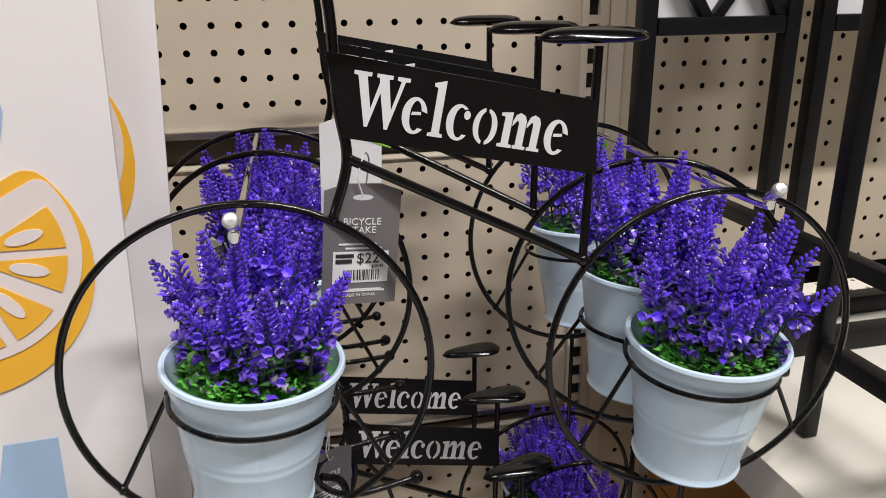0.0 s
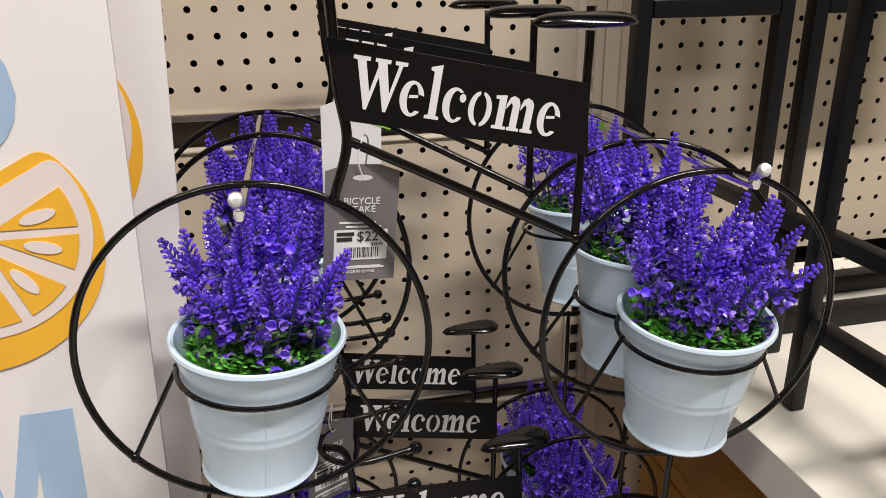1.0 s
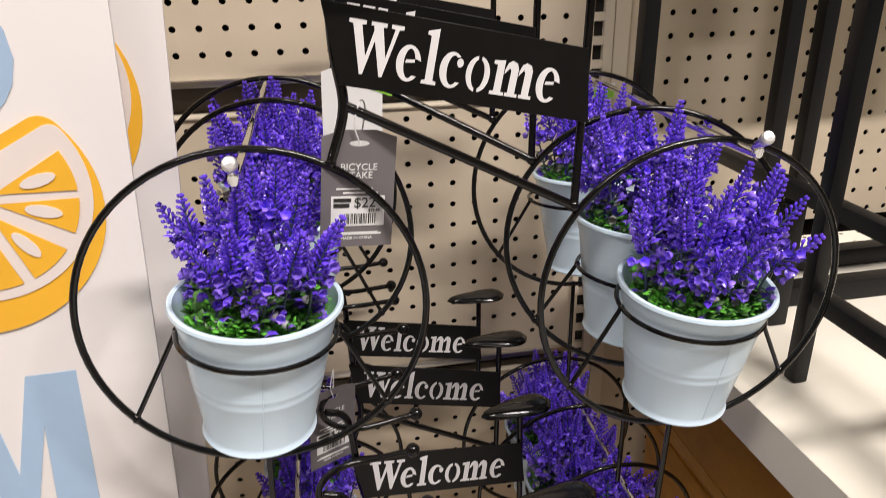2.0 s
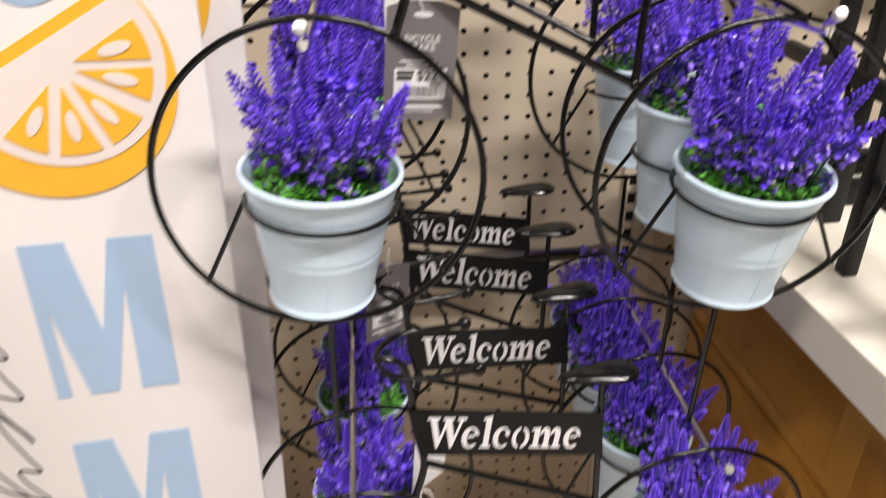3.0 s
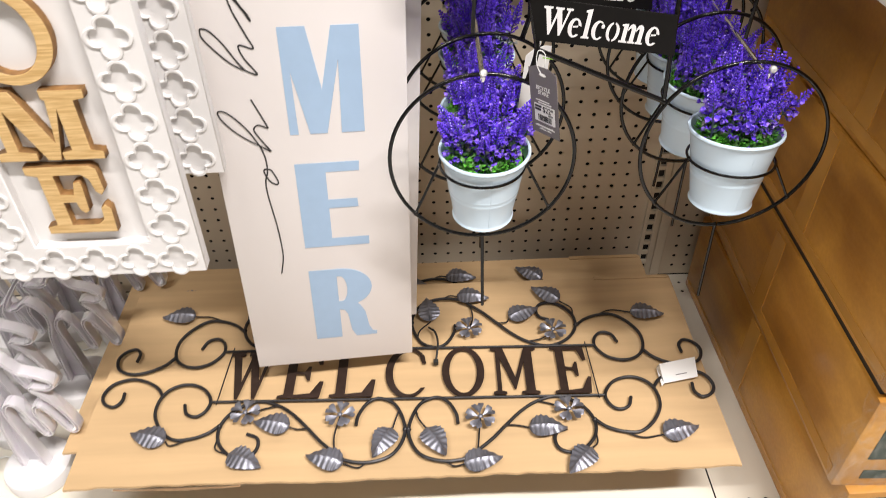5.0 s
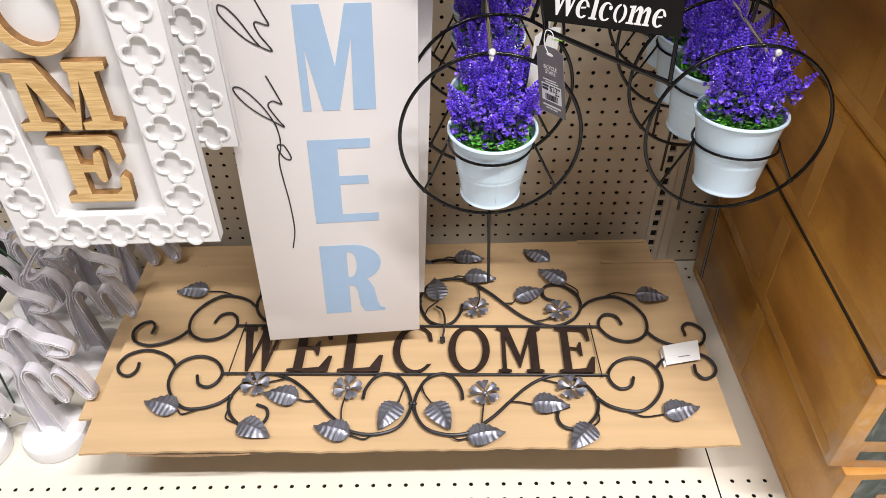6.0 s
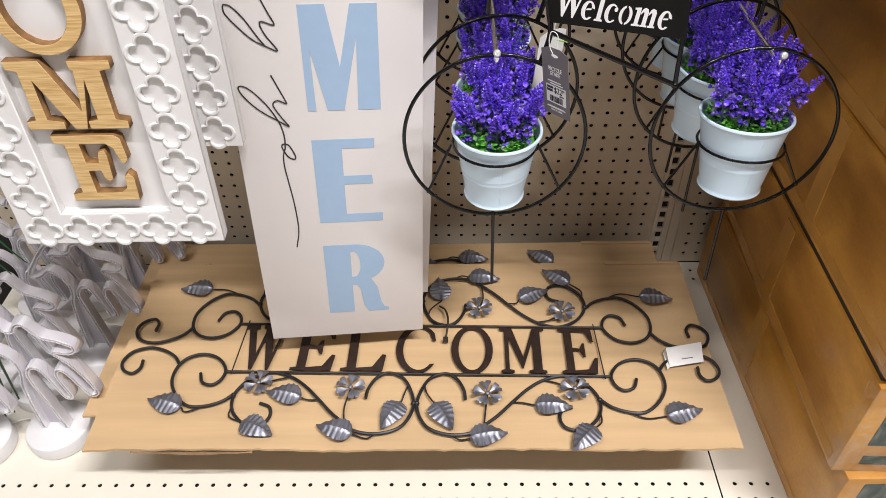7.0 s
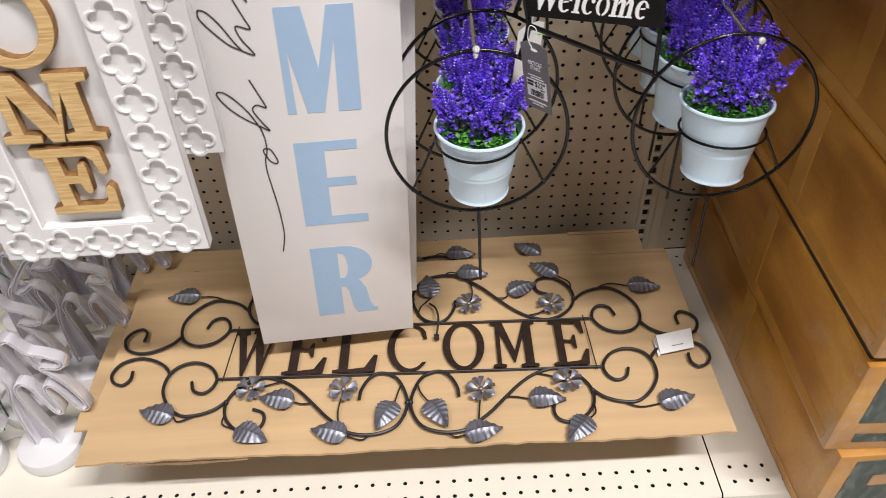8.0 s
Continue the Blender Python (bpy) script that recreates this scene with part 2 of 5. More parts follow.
def spline(points, per=6, closed=False):
    """Catmull-Rom points through the given ones."""
    p = [np.array(q, float) for q in points]
    n, out = len(p), []
    for i in range(n if closed else n - 1):
        a = p[i - 1] if closed or i else 2 * p[0] - p[1]
        b, c = p[i], p[(i + 1) % n]
        d = p[(i + 2) % n] if closed or i + 2 < n else 2 * p[-1] - p[-2]
        for k in range(per):
            t = k / per
            out.append(0.5 * (2 * b + (c - a) * t + (2 * a - 5 * b + 4 * c - d) * t * t + (3 * b - a - 3 * c + d) * t ** 3))
    if not closed:
        out.append(p[-1])
    return out


def tube(points, r, seg=8, closed=False, caps=True):
    """A round rod along points; r may be a list."""
    p = np.array(points, float)
    n = len(p)
    rs = np.full(n, r) if np.isscalar(r) else np.array(r)
    if closed:
        tang = np.roll(p, -1, 0) - np.roll(p, 1, 0)
    else:
        tang = np.gradient(p, axis=0)
    tang /= np.linalg.norm(tang, axis=1)[:, None]
    ref = np.array((0, 0, 1.0)) if abs(tang[0][2]) < 0.9 else np.array((0, 1.0, 0))
    u = np.cross(tang[0], ref)
    u /= np.linalg.norm(u)
    v, f = [], []
    for i in range(n):
        u = u - tang[i] * (u @ tang[i])
        u /= np.linalg.norm(u)
        w = np.cross(tang[i], u)
        for k in range(seg):
            a = 2 * math.pi * k / seg
            v.append(p[i] + rs[i] * (math.cos(a) * u + math.sin(a) * w))
    for i in range(n if closed else n - 1):
        j = (i + 1) % n
        for k in range(seg):
            l = (k + 1) % seg
            f.append((i * seg + k, i * seg + l, j * seg + l, j * seg + k))
    if caps and not closed:
        f.append(tuple(range(seg - 1, -1, -1)))
        f.append(tuple((n - 1) * seg + k for k in range(seg)))
    return v, f


def ball(r, seg=12, rings=8, squash=(1, 1, 1), at=(0, 0, 0)):
    v, f = [], []
    for i in range(rings + 1):
        a = math.pi * i / rings
        for k in range(seg):
            b = 2 * math.pi * k / seg
            v.append((at[0] + squash[0] * r * math.sin(a) * math.cos(b), at[1] + squash[1] * r * math.sin(a) * math.sin(b), at[2] + squash[2] * r * math.cos(a)))
    for i in range(rings):
        for k in range(seg):
            l = (k + 1) % seg
            f.append((i * seg + k, (i + 1) * seg + k, (i + 1) * seg + l, i * seg + l))
    return v, f


def lathe(profile, seg=40):
    """Turns (r, z) about the z axis."""
    v, f = [], []
    n = len(profile)
    for k in range(seg):
        a = 2 * math.pi * k / seg
        v += [(r * math.cos(a), r * math.sin(a), z) for r, z in profile]
    for k in range(seg):
        l = (k + 1) % seg
        for i in range(n - 1):
            f.append((k * n + i, l * n + i, l * n + i + 1, k * n + i + 1))
    return v, f


def arc(cx, cy, rx, ry, a0, a1, n=14):
    return [(cx + rx * math.cos(radians(a0 + (a1 - a0) * i / n)), cy + ry * math.sin(radians(a0 + (a1 - a0) * i / n))) for i in range(n + 1)]


def cutout(loops, thick, bevel=0.0, upright=True):
    """A flat sheet shape with holes, from closed outlines; thickness lies along y (upright) or z."""
    cu = bpy.data.curves.new("cutout", "CURVE")
    cu.dimensions, cu.fill_mode, cu.extrude = "2D", "BOTH", max(0, thick / 2 - bevel)
    cu.bevel_depth, cu.bevel_resolution = bevel, 1
    cu.offset = -bevel
    for loop in loops:
        s = cu.splines.new("POLY")
        s.points.add(len(loop) - 1)
        for q, (x, y) in zip(s.points, loop):
            q.co = (x, y, 0, 1)
        s.use_cyclic_u = True
    ob = bpy.data.objects.new("cutout", cu)
    scene.collection.objects.link(ob)
    bpy.context.view_layer.update()
    me = bpy.data.meshes.new_from_object(ob.evaluated_get(bpy.context.evaluated_depsgraph_get()))
    bpy.data.objects.remove(ob)
    bpy.data.curves.remove(cu)
    me.materials.clear()
    if upright:
        me.transform(Matrix.Rotation(radians(90), 4, "X"))
    return me


def lettering(text, size, thick=0.0003):
    """Flat text with the built-in font, upright, facing -y."""
    cu = bpy.data.curves.new("text", "FONT")
    cu.body, cu.size, cu.extrude, cu.resolution_u = text, size, thick / 2, 3
    ob = bpy.data.objects.new("text", cu)
    scene.collection.objects.link(ob)
    bpy.context.view_layer.update()
    me = bpy.data.meshes.new_from_object(ob.evaluated_get(bpy.context.evaluated_depsgraph_get()))
    bpy.data.objects.remove(ob)
    bpy.data.curves.remove(cu)
    me.materials.clear()
    me.transform(Matrix.Rotation(radians(90), 4, "X"))
    return me


def shifted(loop, dx, dy, sx=1.0, sy=1.0):
    return [(dx + sx * x, dy + sy * y) for x, y in loop]


# ==== setting: floor, ceiling, walls, gondola bay
INCH = 0.0254


def perforated(x0, x1, y0, y1, ox, oy, r, thick, holed):
    """A sheet in the xy plane cut in one-inch cells round ox, oy; cells for which holed(i, j) is true have a round hole."""
    g = Geo()
    seg = 16
    dirs = [(math.cos(2 * math.pi * k / seg), math.sin(2 * math.pi * k / seg)) for k in range(seg)]
    i0, i1 = math.floor((x0 - ox) / INCH + 0.5), math.ceil((x1 - ox) / INCH - 0.5)
    j0, j1 = math.floor((y0 - oy) / INCH + 0.5), math.ceil((y1 - oy) / INCH - 0.5)
    for j in range(j0, j1 + 1):
        run = None
        for i in range(i0, i1 + 2):
            cx, cy = ox + i * INCH, oy + j * INCH
            a, b = max(x0, cx - INCH / 2), min(x1, cx + INCH / 2)
            c, d = max(y0, cy - INCH / 2), min(y1, cy + INCH / 2)
            whole = i <= i1 and b - cx > r * 1.2 and cx - a > r * 1.2 and d - cy > r * 1.2 and cy - c > r * 1.2
            if i <= i1 and not (whole and holed(i, j)):
                if run is None:
                    run = a
                end = b
                continue
            if run is not None:
                g.add([(run, c, 0), (end, c, 0), (end, d, 0), (run, d, 0)], [(0, 1, 2, 3)])
                run = None
            if i > i1:
                break
            outer = []
            for ux, uy in dirs:
                k = max(abs(ux), abs(uy))
                sx, sy = ux / k, uy / k
                outer.append((cx + (b - cx if sx > 0 else cx - a) * sx, cy + (d - cy if sy > 0 else cy - c) * sy, 0))
            inner = [(cx + r * ux, cy + r * uy, 0) for ux, uy in dirs]
            deep = [(x, y, -thick) for x, y, _ in inner]
            v = outer + inner + deep
            f = [(k, (k + 1) % seg, seg + (k + 1) % seg, seg + k) for k in range(seg)]
            f += [(seg + k, seg + (k + 1) % seg, 2 * seg + (k + 1) % seg, 2 * seg + k) for k in range(seg)]
            g.add(v, f)
    return g


def slab(name, x0, x1, y0, y1, z0, z1, material, label, category):
    ob = part(name, Geo().add(*box(x0, x1, y0, y1, z0, z1)), material, smooth=False)
    return tagged(ob, label, category, kind="structure")


slab("floor", -6, 6, -8, 1.0, -0.05, 0, FLOORMAT, "grey vinyl store floor in front of the shelving", "floor")
slab("ceiling", -6, 6, -8, 1.0, CEILING, CEILING + 0.05, CEILMAT, "plain dark open store ceiling with tube lights", "ceiling")
slab("wall_far", -6, 6, -8.05, -8, 0, CEILING, WALLMAT, "plain dark wall across the aisle", "wall")
slab("wall_west", -6.05, -6, -8, 1.0, 0, CEILING, WALLMAT, "plain dark store side wall", "wall")
slab("wall_east", 6, 6.05, -8, 1.0, 0, CEILING, WALLMAT, "plain dark store side wall", "wall")
# solid slab, its black stands for the shade seen through the peg holes
slab("wall_back", -6, 6, 0.024, 0.1, 0, CEILING, DARK, "near-black slab painting the shade of the hollow behind the perforated panels", "wall")

slab("wall_gondola", -6, 6, -3.2, -2.4, 0, 1.92, SHELVING, "plain back of the shelving across the aisle", "shelving")

UP = Matrix.Rotation(radians(90), 4, "X")  # lays the xy sheet upright, facing -y
ROW_LOW, ROW_HIGH, COL = 0.2263, 0.2419, -0.0359
BAY0, BAY1 = -1.30, -0.0135


def peg_panel(name, x0, x1, z0, z1, col, row):
    g = perforated(x0, x1, z0, z1, col, row, 0.0034, 0.0012, lambda i, j: True)
    ob = part(name, g, PEG, smooth=False)
    ob.matrix_basis = UP
    return tagged(ob, "cream perforated pegboard back panel with one-inch hole grid", "pegboard", kind="structure")


peg_panel("wall_pegboard_upper", BAY0, BAY1, 1.158, 2.05, COL, ROW_HIGH)
peg_panel("wall_pegboard_middle", BAY0, BAY1, 0.800, 1.118, COL, ROW_HIGH)
peg_panel("wall_pegboard_lower", BAY0, BAY1, 0.152, 0.772, COL, ROW_LOW)
peg_panel("wall_pegboard_next_upper", 0.0375, 1.30, 0.944, 2.05, 0.0380 + INCH, ROW_HIGH)
peg_panel("wall_pegboard_next_lower", 0.0375, 1.30, 0.152, 0.898, 0.0380, ROW_LOW)


def trim_strip(x0, x1, z0, z1, y0, y1, material):
    ob = part("trim", Geo().add(*box(x0, x1, y0, y1, z0, z1, 0.0012)), material)
    return tagged(ob, "thin steel channel strip between pegboard panels", "trim", kind="structure")


for z0, z1 in ((1.1505, 1.158), (0.793, 0.800)):
    trim_strip(BAY0, BAY1, z0, z1, -0.006, 0.012, STEEL)
# set-back strips, coloured dark to give the gaps their shade
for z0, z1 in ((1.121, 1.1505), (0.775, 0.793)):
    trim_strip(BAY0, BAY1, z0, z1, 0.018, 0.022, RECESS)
for z0, z1 in ((1.118, 1.121), (0.772, 0.775)):
    trim_strip(BAY0, BAY1, z0, z1, -0.003, 0.02, CREAM)


def upright_post():
    """Slotted steel upright between the bays: a folded channel, a slot every inch."""
    post = thing("upright_post", "cream steel slotted upright between two shelving bays", "shelf upright", kind="structure")
    g = Geo()
    for a, b, y in ((-0.0135, -0.0055, -0.006), (0.0065, 0.0175, -0.006), (0.0195, 0.0375, -0.004)):
        g.add(*box(a, b, y, 0.03, 0.152, 2.1, 0.0012))
    g.add(*box(0.0172, 0.0198, -0.002, 0.03, 0.152, 2.1))
    z = 0.16
    while z < 2.08:
        g.add(*box(-0.0055, 0.0065, -0.0045, 0.03, z, z + 0.009))
        z += INCH
    part("channel", g, CREAM, post, smooth=False)
    # black backing paints the shade inside the slots
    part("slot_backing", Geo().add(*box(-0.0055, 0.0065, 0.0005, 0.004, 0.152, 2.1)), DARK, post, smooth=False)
    return post


upright_post()


def base_deck(name, x0, x1, label):
    g = perforated(x0, x1, -0.553, -0.0015, 0, 0, 0.0033, 0.0015, lambda i, j: j in (-20, -21, -1, -2))
    g.add([(x0, -0.553, 0), (x1, -0.553, 0), (x1, -0.556, -0.004), (x0, -0.556, -0.004), (x1, -0.556, -0.15), (x0, -0.556, -0.15)], [(0, 3, 2, 1), (3, 5, 4, 2)])
    ob = part(name, g, DECK, smooth=False)
    ob.matrix_basis = pose(0, 0, 0.15)
    return tagged(ob, label, "shelf deck", kind="structure")


base_deck("deck_1", BAY0, -0.0012, "cream steel base deck with perforated front edge")
base_deck("deck_2", 0.0012, 1.30, "cream steel base deck of the next bay, perforated front edge")
# solid block coloured as the shade below the decks
slab("deck_underside", -1.30, 1.30, -0.55, 0.04, 0.0, 0.142, DARK, "near-black block painting the shade under the base decks", "shelf base")


def steel_shelf():
    shelf = thing("shelf", "cream steel shelf with folded edge holding black stands", "shelf", pose(0.0025, 0, 0), kind="structure")
    g = perforated(0.0, 1.29, -0.62, -0.045, 0.0355, 0, 0.0031, 0.0015, lambda i, j: j in (-2, -3, -23, -24))
    part("shelf_top", g, DECK, shelf, m=pose(0, 0, 0.942), smooth=False)
    body = Geo().add(*box(0, 1.29, -0.622, -0.62, 0.902, 0.9418)).add(*box(-0.0005, 0.0015, -0.622, -0.045, 0.902, 0.9418))
    body.add(*box(0.0015, 1.29, -0.62, -0.045, 0.928, 0.932)).add(*box(0.0015, 0.02, -0.62, -0.002, 0.902, 0.904))
    part("shelf_body", body, DECK, shelf, smooth=False)
    return shelf


steel_shelf()

# ==== glyph outlines, in units of the letter height


def glyph_W():
    return [[(0, 1), (.38, 1), (.38, .93), (.29, .92), (.44, .34), (.57, .84), (.55, .93), (.49, .93), (.49, 1), (.84, 1), (.84, .93), (.76, .92), (.89, .36),
             (1.03, .92), (.94, .93), (.94, 1), (1.22, 1), (1.22, .93), (1.12, .92), (.86, 0), (.79, 0), (.61, .66), (.42, 0), (.35, 0), (.09, .92), (0, .93)]]


def glyph_e():
    ring = arc(.28, .34, .28, .35, 12, 318, 26) + arc(.30, .34, .13, .285, 308, 22, 22)
    return [ring, [(.205, .345), (.415, .37), (.415, .425), (.215, .405)]]


def glyph_l():
    return [[(0, 0), (.34, 0), (.34, .06), (.26, .08), (.26, 1.07), (0, 1.0), (0, .94), (.085, .92), (.085, .08), (0, .06)]]


def glyph_c():
    ring = arc(.28, .34, .28, .35, 52, 320, 24) + arc(.31, .34, .14, .29, 310, 62, 20)
    return [ring, arc(.455, .50, .075, .085, 0, 345, 12)]


def glyph_o():
    left = arc(.28, .34, .28, .35, 99, 261, 16) + arc(.28, .34, .15, .29, 256, 104, 14)
    return [left, [(.56 - x, y) for x, y in left][::-1]]


def glyph_m():
    stem = [(0, 0), (.34, 0), (.34, .06), (.26, .07), (.26, .69), (0, .66), (0, .60), (.09, .59), (.09, .07), (0, .06)]
    arch = [(.285, .52), (.345, .65), (.44, .70), (.55, .66), (.60, .56), (.60, .07), (.67, .06), (.67, 0), (.37, 0), (.37, .06), (.43, .07), (.43, .50), (.39, .56), (.285, .43)]
    return [stem, arch, shifted(arch, .34, 0)]


WELCOME = [("W", glyph_W, 0.0), ("e", glyph_e, 1.14), ("l", glyph_l, 1.76), ("c", glyph_c, 2.14), ("o", glyph_o, 2.76), ("m", glyph_m, 3.38), ("e", glyph_e, 4.46)]

# ==== bicycle stakes
HUB, WHEEL, WIRE_R = 0.1432, 0.1053, 0.0023

POT_H, RIM, FOOT = 0.0948, 0.0500, 0.0344


def circle(cx, cz, r, n=64, y=0.0):
    return [(cx + r * math.cos(2 * math.pi * k / n), y, cz + r * math.sin(2 * math.pi * k / n)) for k in range(n)]


def pot_mesh(rim, foot, h):
    """Pail: rolled rim, two ridges, rolled foot, hollow inside."""
    def rad(z):
        return foot + (rim - foot) * z / h
    prof = [(0, -0.0005), (foot * 0.9, 0.0), (foot + 0.0012, 0.0), (foot + 0.0024, 0.0018), (foot + 0.0012, 0.004), (rad(.006), 0.0065)]
    for zc in (0.42, 0.49):
        z = zc * h
        prof += [(rad(z - .0022), z - .0022), (rad(z) + .00022, z - .0007), (rad(z) + .00022, z + .0007), (rad(z + .0022), z + .0022)]
    prof += [(rad(h * .85), h * .85), (rim + 0.0004, h - 0.004), (rim + 0.0020, h - 0.0032), (rim + 0.0028, h - 0.0014), (rim + 0.0022, h + 0.0006), (rim + 0.0008, h + 0.0012),
             (rim - 0.0008, h + 0.0004), (rim - 0.0014, h - 0.002), (rad(h * .8) - 0.0015, h * .8), (rad(h * .7) - 0.0015, h * .7)]
    g = Geo().add(*lathe(prof, 56))
    # folded side seam
    seam = []
    for z in np.linspace(.006, h - .004, 8):
        seam.append((rad(z) * math.cos(-1.45), rad(z) * math.sin(-1.45), z))
    g.add(*tube(seam, 0.00028, 6))
    return g


ICO_V = []
ICO_F = []


def make_ico():
    bm = bmesh.new()
    bmesh.ops.create_icosphere(bm, subdivisions=1, radius=1)
    bm.verts.index_update()
    ICO_V.extend([tuple(v.co) for v in bm.verts])
    ICO_F.extend([tuple(v.index for v in f.verts) for f in bm.faces])
    bm.free()


make_ico()


def aim(p, d, size=1.0):
    """A matrix that puts the z axis along d at p."""
    q = Vector(d).to_track_quat("Z", "Y").to_matrix().to_4x4()
    return Matrix.Translation(Vector(p)) @ q @ Matrix.Scale(size, 4)


def bell_shape(rng):
    """An open five-lobed cup."""
    v, f = [], []
    for i, (r, z) in enumerate(((0.15, 0.0), (0.70, 0.40), (0.88, 0.90), (0.92, 1.25))):
        for k in range(10):
            a = 2 * math.pi * k / 10
            lobe = 1 + (0.08 if k % 2 else -0.06) * (i / 3)
            v.append((r * lobe * math.cos(a), r * lobe * math.sin(a), z + (0.12 if k % 2 else -0.1) * (i / 3)))
    for i in range(3):
        for k in range(10):
            f.append((i * 10 + k, i * 10 + (k + 1) % 10, (i + 1) * 10 + (k + 1) % 10, (i + 1) * 10 + k))
    f.append(tuple(range(9, -1, -1)))
    return v, f


def leaf_shape():
    """A small oval leaf bent along its rib."""
    v = [(0, 0, 0), (.30, .0, .3), (.36, -.02, .62), (0, -.10, 1.05), (-.36, -.02, .62), (-.30, 0, .3), (0, .10, .35), (0, .10, .68)]
    f = [(0, 1, 6), (1, 2, 7, 6), (2, 3, 7), (3, 4, 7), (4, 5, 6, 7), (5, 0, 6)]
    return v, f


def plant(seed, radius, height, spikes, lean=(0, 0)):
    """Artificial lavender: spikes of small buds in whorls, bells below, leaves and moss at the rim. Base at z = 0."""
    rng = random.Random(seed)
    buds, bells, stems, leaves, moss, cups = Geo(), Geo(), Geo(), Geo(), Geo(), Geo()
    bv, bf = bell_shape(rng)
    lv, lf = leaf_shape()
    for s in range(spikes):
        ang = 2.399963 * s + rng.uniform(-.3, .3)
        rr = math.sqrt((s + 0.5) / spikes)
        base = Vector((radius * .80 * rr * math.cos(ang), radius * .80 * rr * math.sin(ang), -0.004))
        out = Vector((math.cos(ang) * rr * radius * .54 + lean[0], math.sin(ang) * rr * radius * .44 + lean[1], 0))
        h = height * (1.06 - 0.26 * rr + rng.uniform(-.20, .10))
        tip = base + out + Vector((rng.uniform(-.004, .004), rng.uniform(-.004, .004), h))
        mid = base.lerp(tip, .5) + Vector((rng.uniform(-.004, .004), rng.uniform(-.004, .004), .004)) - out * .12
        line = spline([base, mid, tip], 8)
        stems.add(*tube(line, [0.0011 * (1 - .6 * i / 16) for i in range(len(line))], 5))
        ds = Vector(line[-1]) - Vector(line[-4])
        ds.normalize()
        side = ds.orthogonal().normalized()
        # upper part: regular whorls of short pegs with a bead at the end, tapering to the tip
        length = h * rng.uniform(.44, .58)
        count = int(length / 0.0036)
        turn, wide = rng.uniform(0, 6), rng.uniform(.0050, .0066)
        for w in range(count):
            t = w / (count - 1)
            k = 1 - t * length / h
            q = Vector(line[min(len(line) - 1, max(0, int(round(k * (len(line) - 1)))))])
            q = tip - ds * (t * length) if t < .45 else q.lerp(tip - ds * (t * length), .5)
            rad = .0016 + wide * 1.12 * min(1, t * 1.5) ** .8
            per = 4 if t < .12 else 5
            for b in range(per):
                a = 2 * math.pi * b / per + turn + .10 * w + rng.uniform(-.06, .06)
                d = (side * math.cos(a) + ds.cross(side) * math.sin(a) + ds * 1.0).normalized()
                buds.add(ICO_V, ICO_F, aim(q + d * rad * .5, d) @ Matrix.Diagonal((.0007, .0007, rad * .52, 1)))
                buds.add(ICO_V, ICO_F, aim(q + d * rad, d, rng.uniform(.00105, .00138)) @ Matrix.Diagonal((1, 1, 1.2, 1)))
        # open bells below on short stalks, a few narrow petals
        for w in range(rng.randint(19, 24)):
            k = rng.uniform(.14, .76)
            q = Vector(line[int(k * (len(line) - 1))])
            a = rng.uniform(0, 6.28)
            d = (side * math.cos(a) + ds.cross(side) * math.sin(a) + ds * rng.uniform(-.1, .5)).normalized()
            reach = rng.uniform(.004, .0105)
            target = cups if k < .34 and rng.random() < .45 else bells
            target.add(bv, bf, aim(q + d * reach, d + Vector((0, -.15, rng.uniform(-.3, .4))), rng.uniform(.0022, .0035)))
            stems.add(*tube([q, q + d * reach], 0.0006, 4))
            if rng.random() < .8:
                e = (d + Vector((rng.uniform(-.8, .8), rng.uniform(-.8, .8), rng.uniform(-.1, .8)))).normalized()
                buds.add(lv, [f[::-1] for f in lf], aim(q + d * reach * .5, e, rng.uniform(.006, .010)) @ Matrix.Diagonal((.7, .7, 1, 1)))
        for w in range(5):
            k = rng.uniform(.02, .34)
            q = Vector(line[int(k * (len(line) - 1))])
            a = rng.uniform(0, 6.28)
            d = Vector((math.cos(a), math.sin(a), rng.uniform(.0, .9)))
            leaves.add(lv, lf, aim(q, d, rng.uniform(.006, .0125)))
    # leafy collar round the rim
    for s in range(int(900 * radius / .05)):
        a, rr = rng.uniform(0, 6.28), radius * math.sqrt(rng.uniform(.12, .76))
        q = Vector((rr * math.cos(a), rr * math.sin(a), rng.uniform(.001, .010)))
        d = Vector((math.cos(a) * rng.uniform(-.4, 1) + rng.uniform(-.7, .7), math.sin(a) * rng.uniform(-.4, 1) + rng.uniform(-.7, .7), rng.uniform(.1, 1.0)))
        (moss if rng.random() < .55 else leaves).add(lv, lf, aim(q, d, rng.uniform(.0032, .0075)))
    # soil-like moss cushion
    prof = [(0.0, .001)] + [(radius * .97 * k / 6, .002 * math.sin(k) - .0015 * k) for k in range(1, 7)] + [(radius * .90, -.012)]
    moss.add(*lathe(prof, 24))
    return buds.mesh("buds"), bells.mesh("bells"), stems.mesh("stems"), leaves.mesh("leaves", False), moss.mesh("moss", False), cups.mesh("cups")


PLANT_SMALL = plant(5, 0.0465, 0.094, 19)
PLANT_LARGE = plant(11, 0.0465, 0.097, 20, lean=(.007, 0))


def seat_pail(cx, up, rx, ry):
    """Where the foot of a pail lies when its rim centre is at cx, up and it leans by rx, ry."""
    return pose(cx, 0, up, rx, ry, 0) @ Matrix.Translation((0, 0, -POT_H))


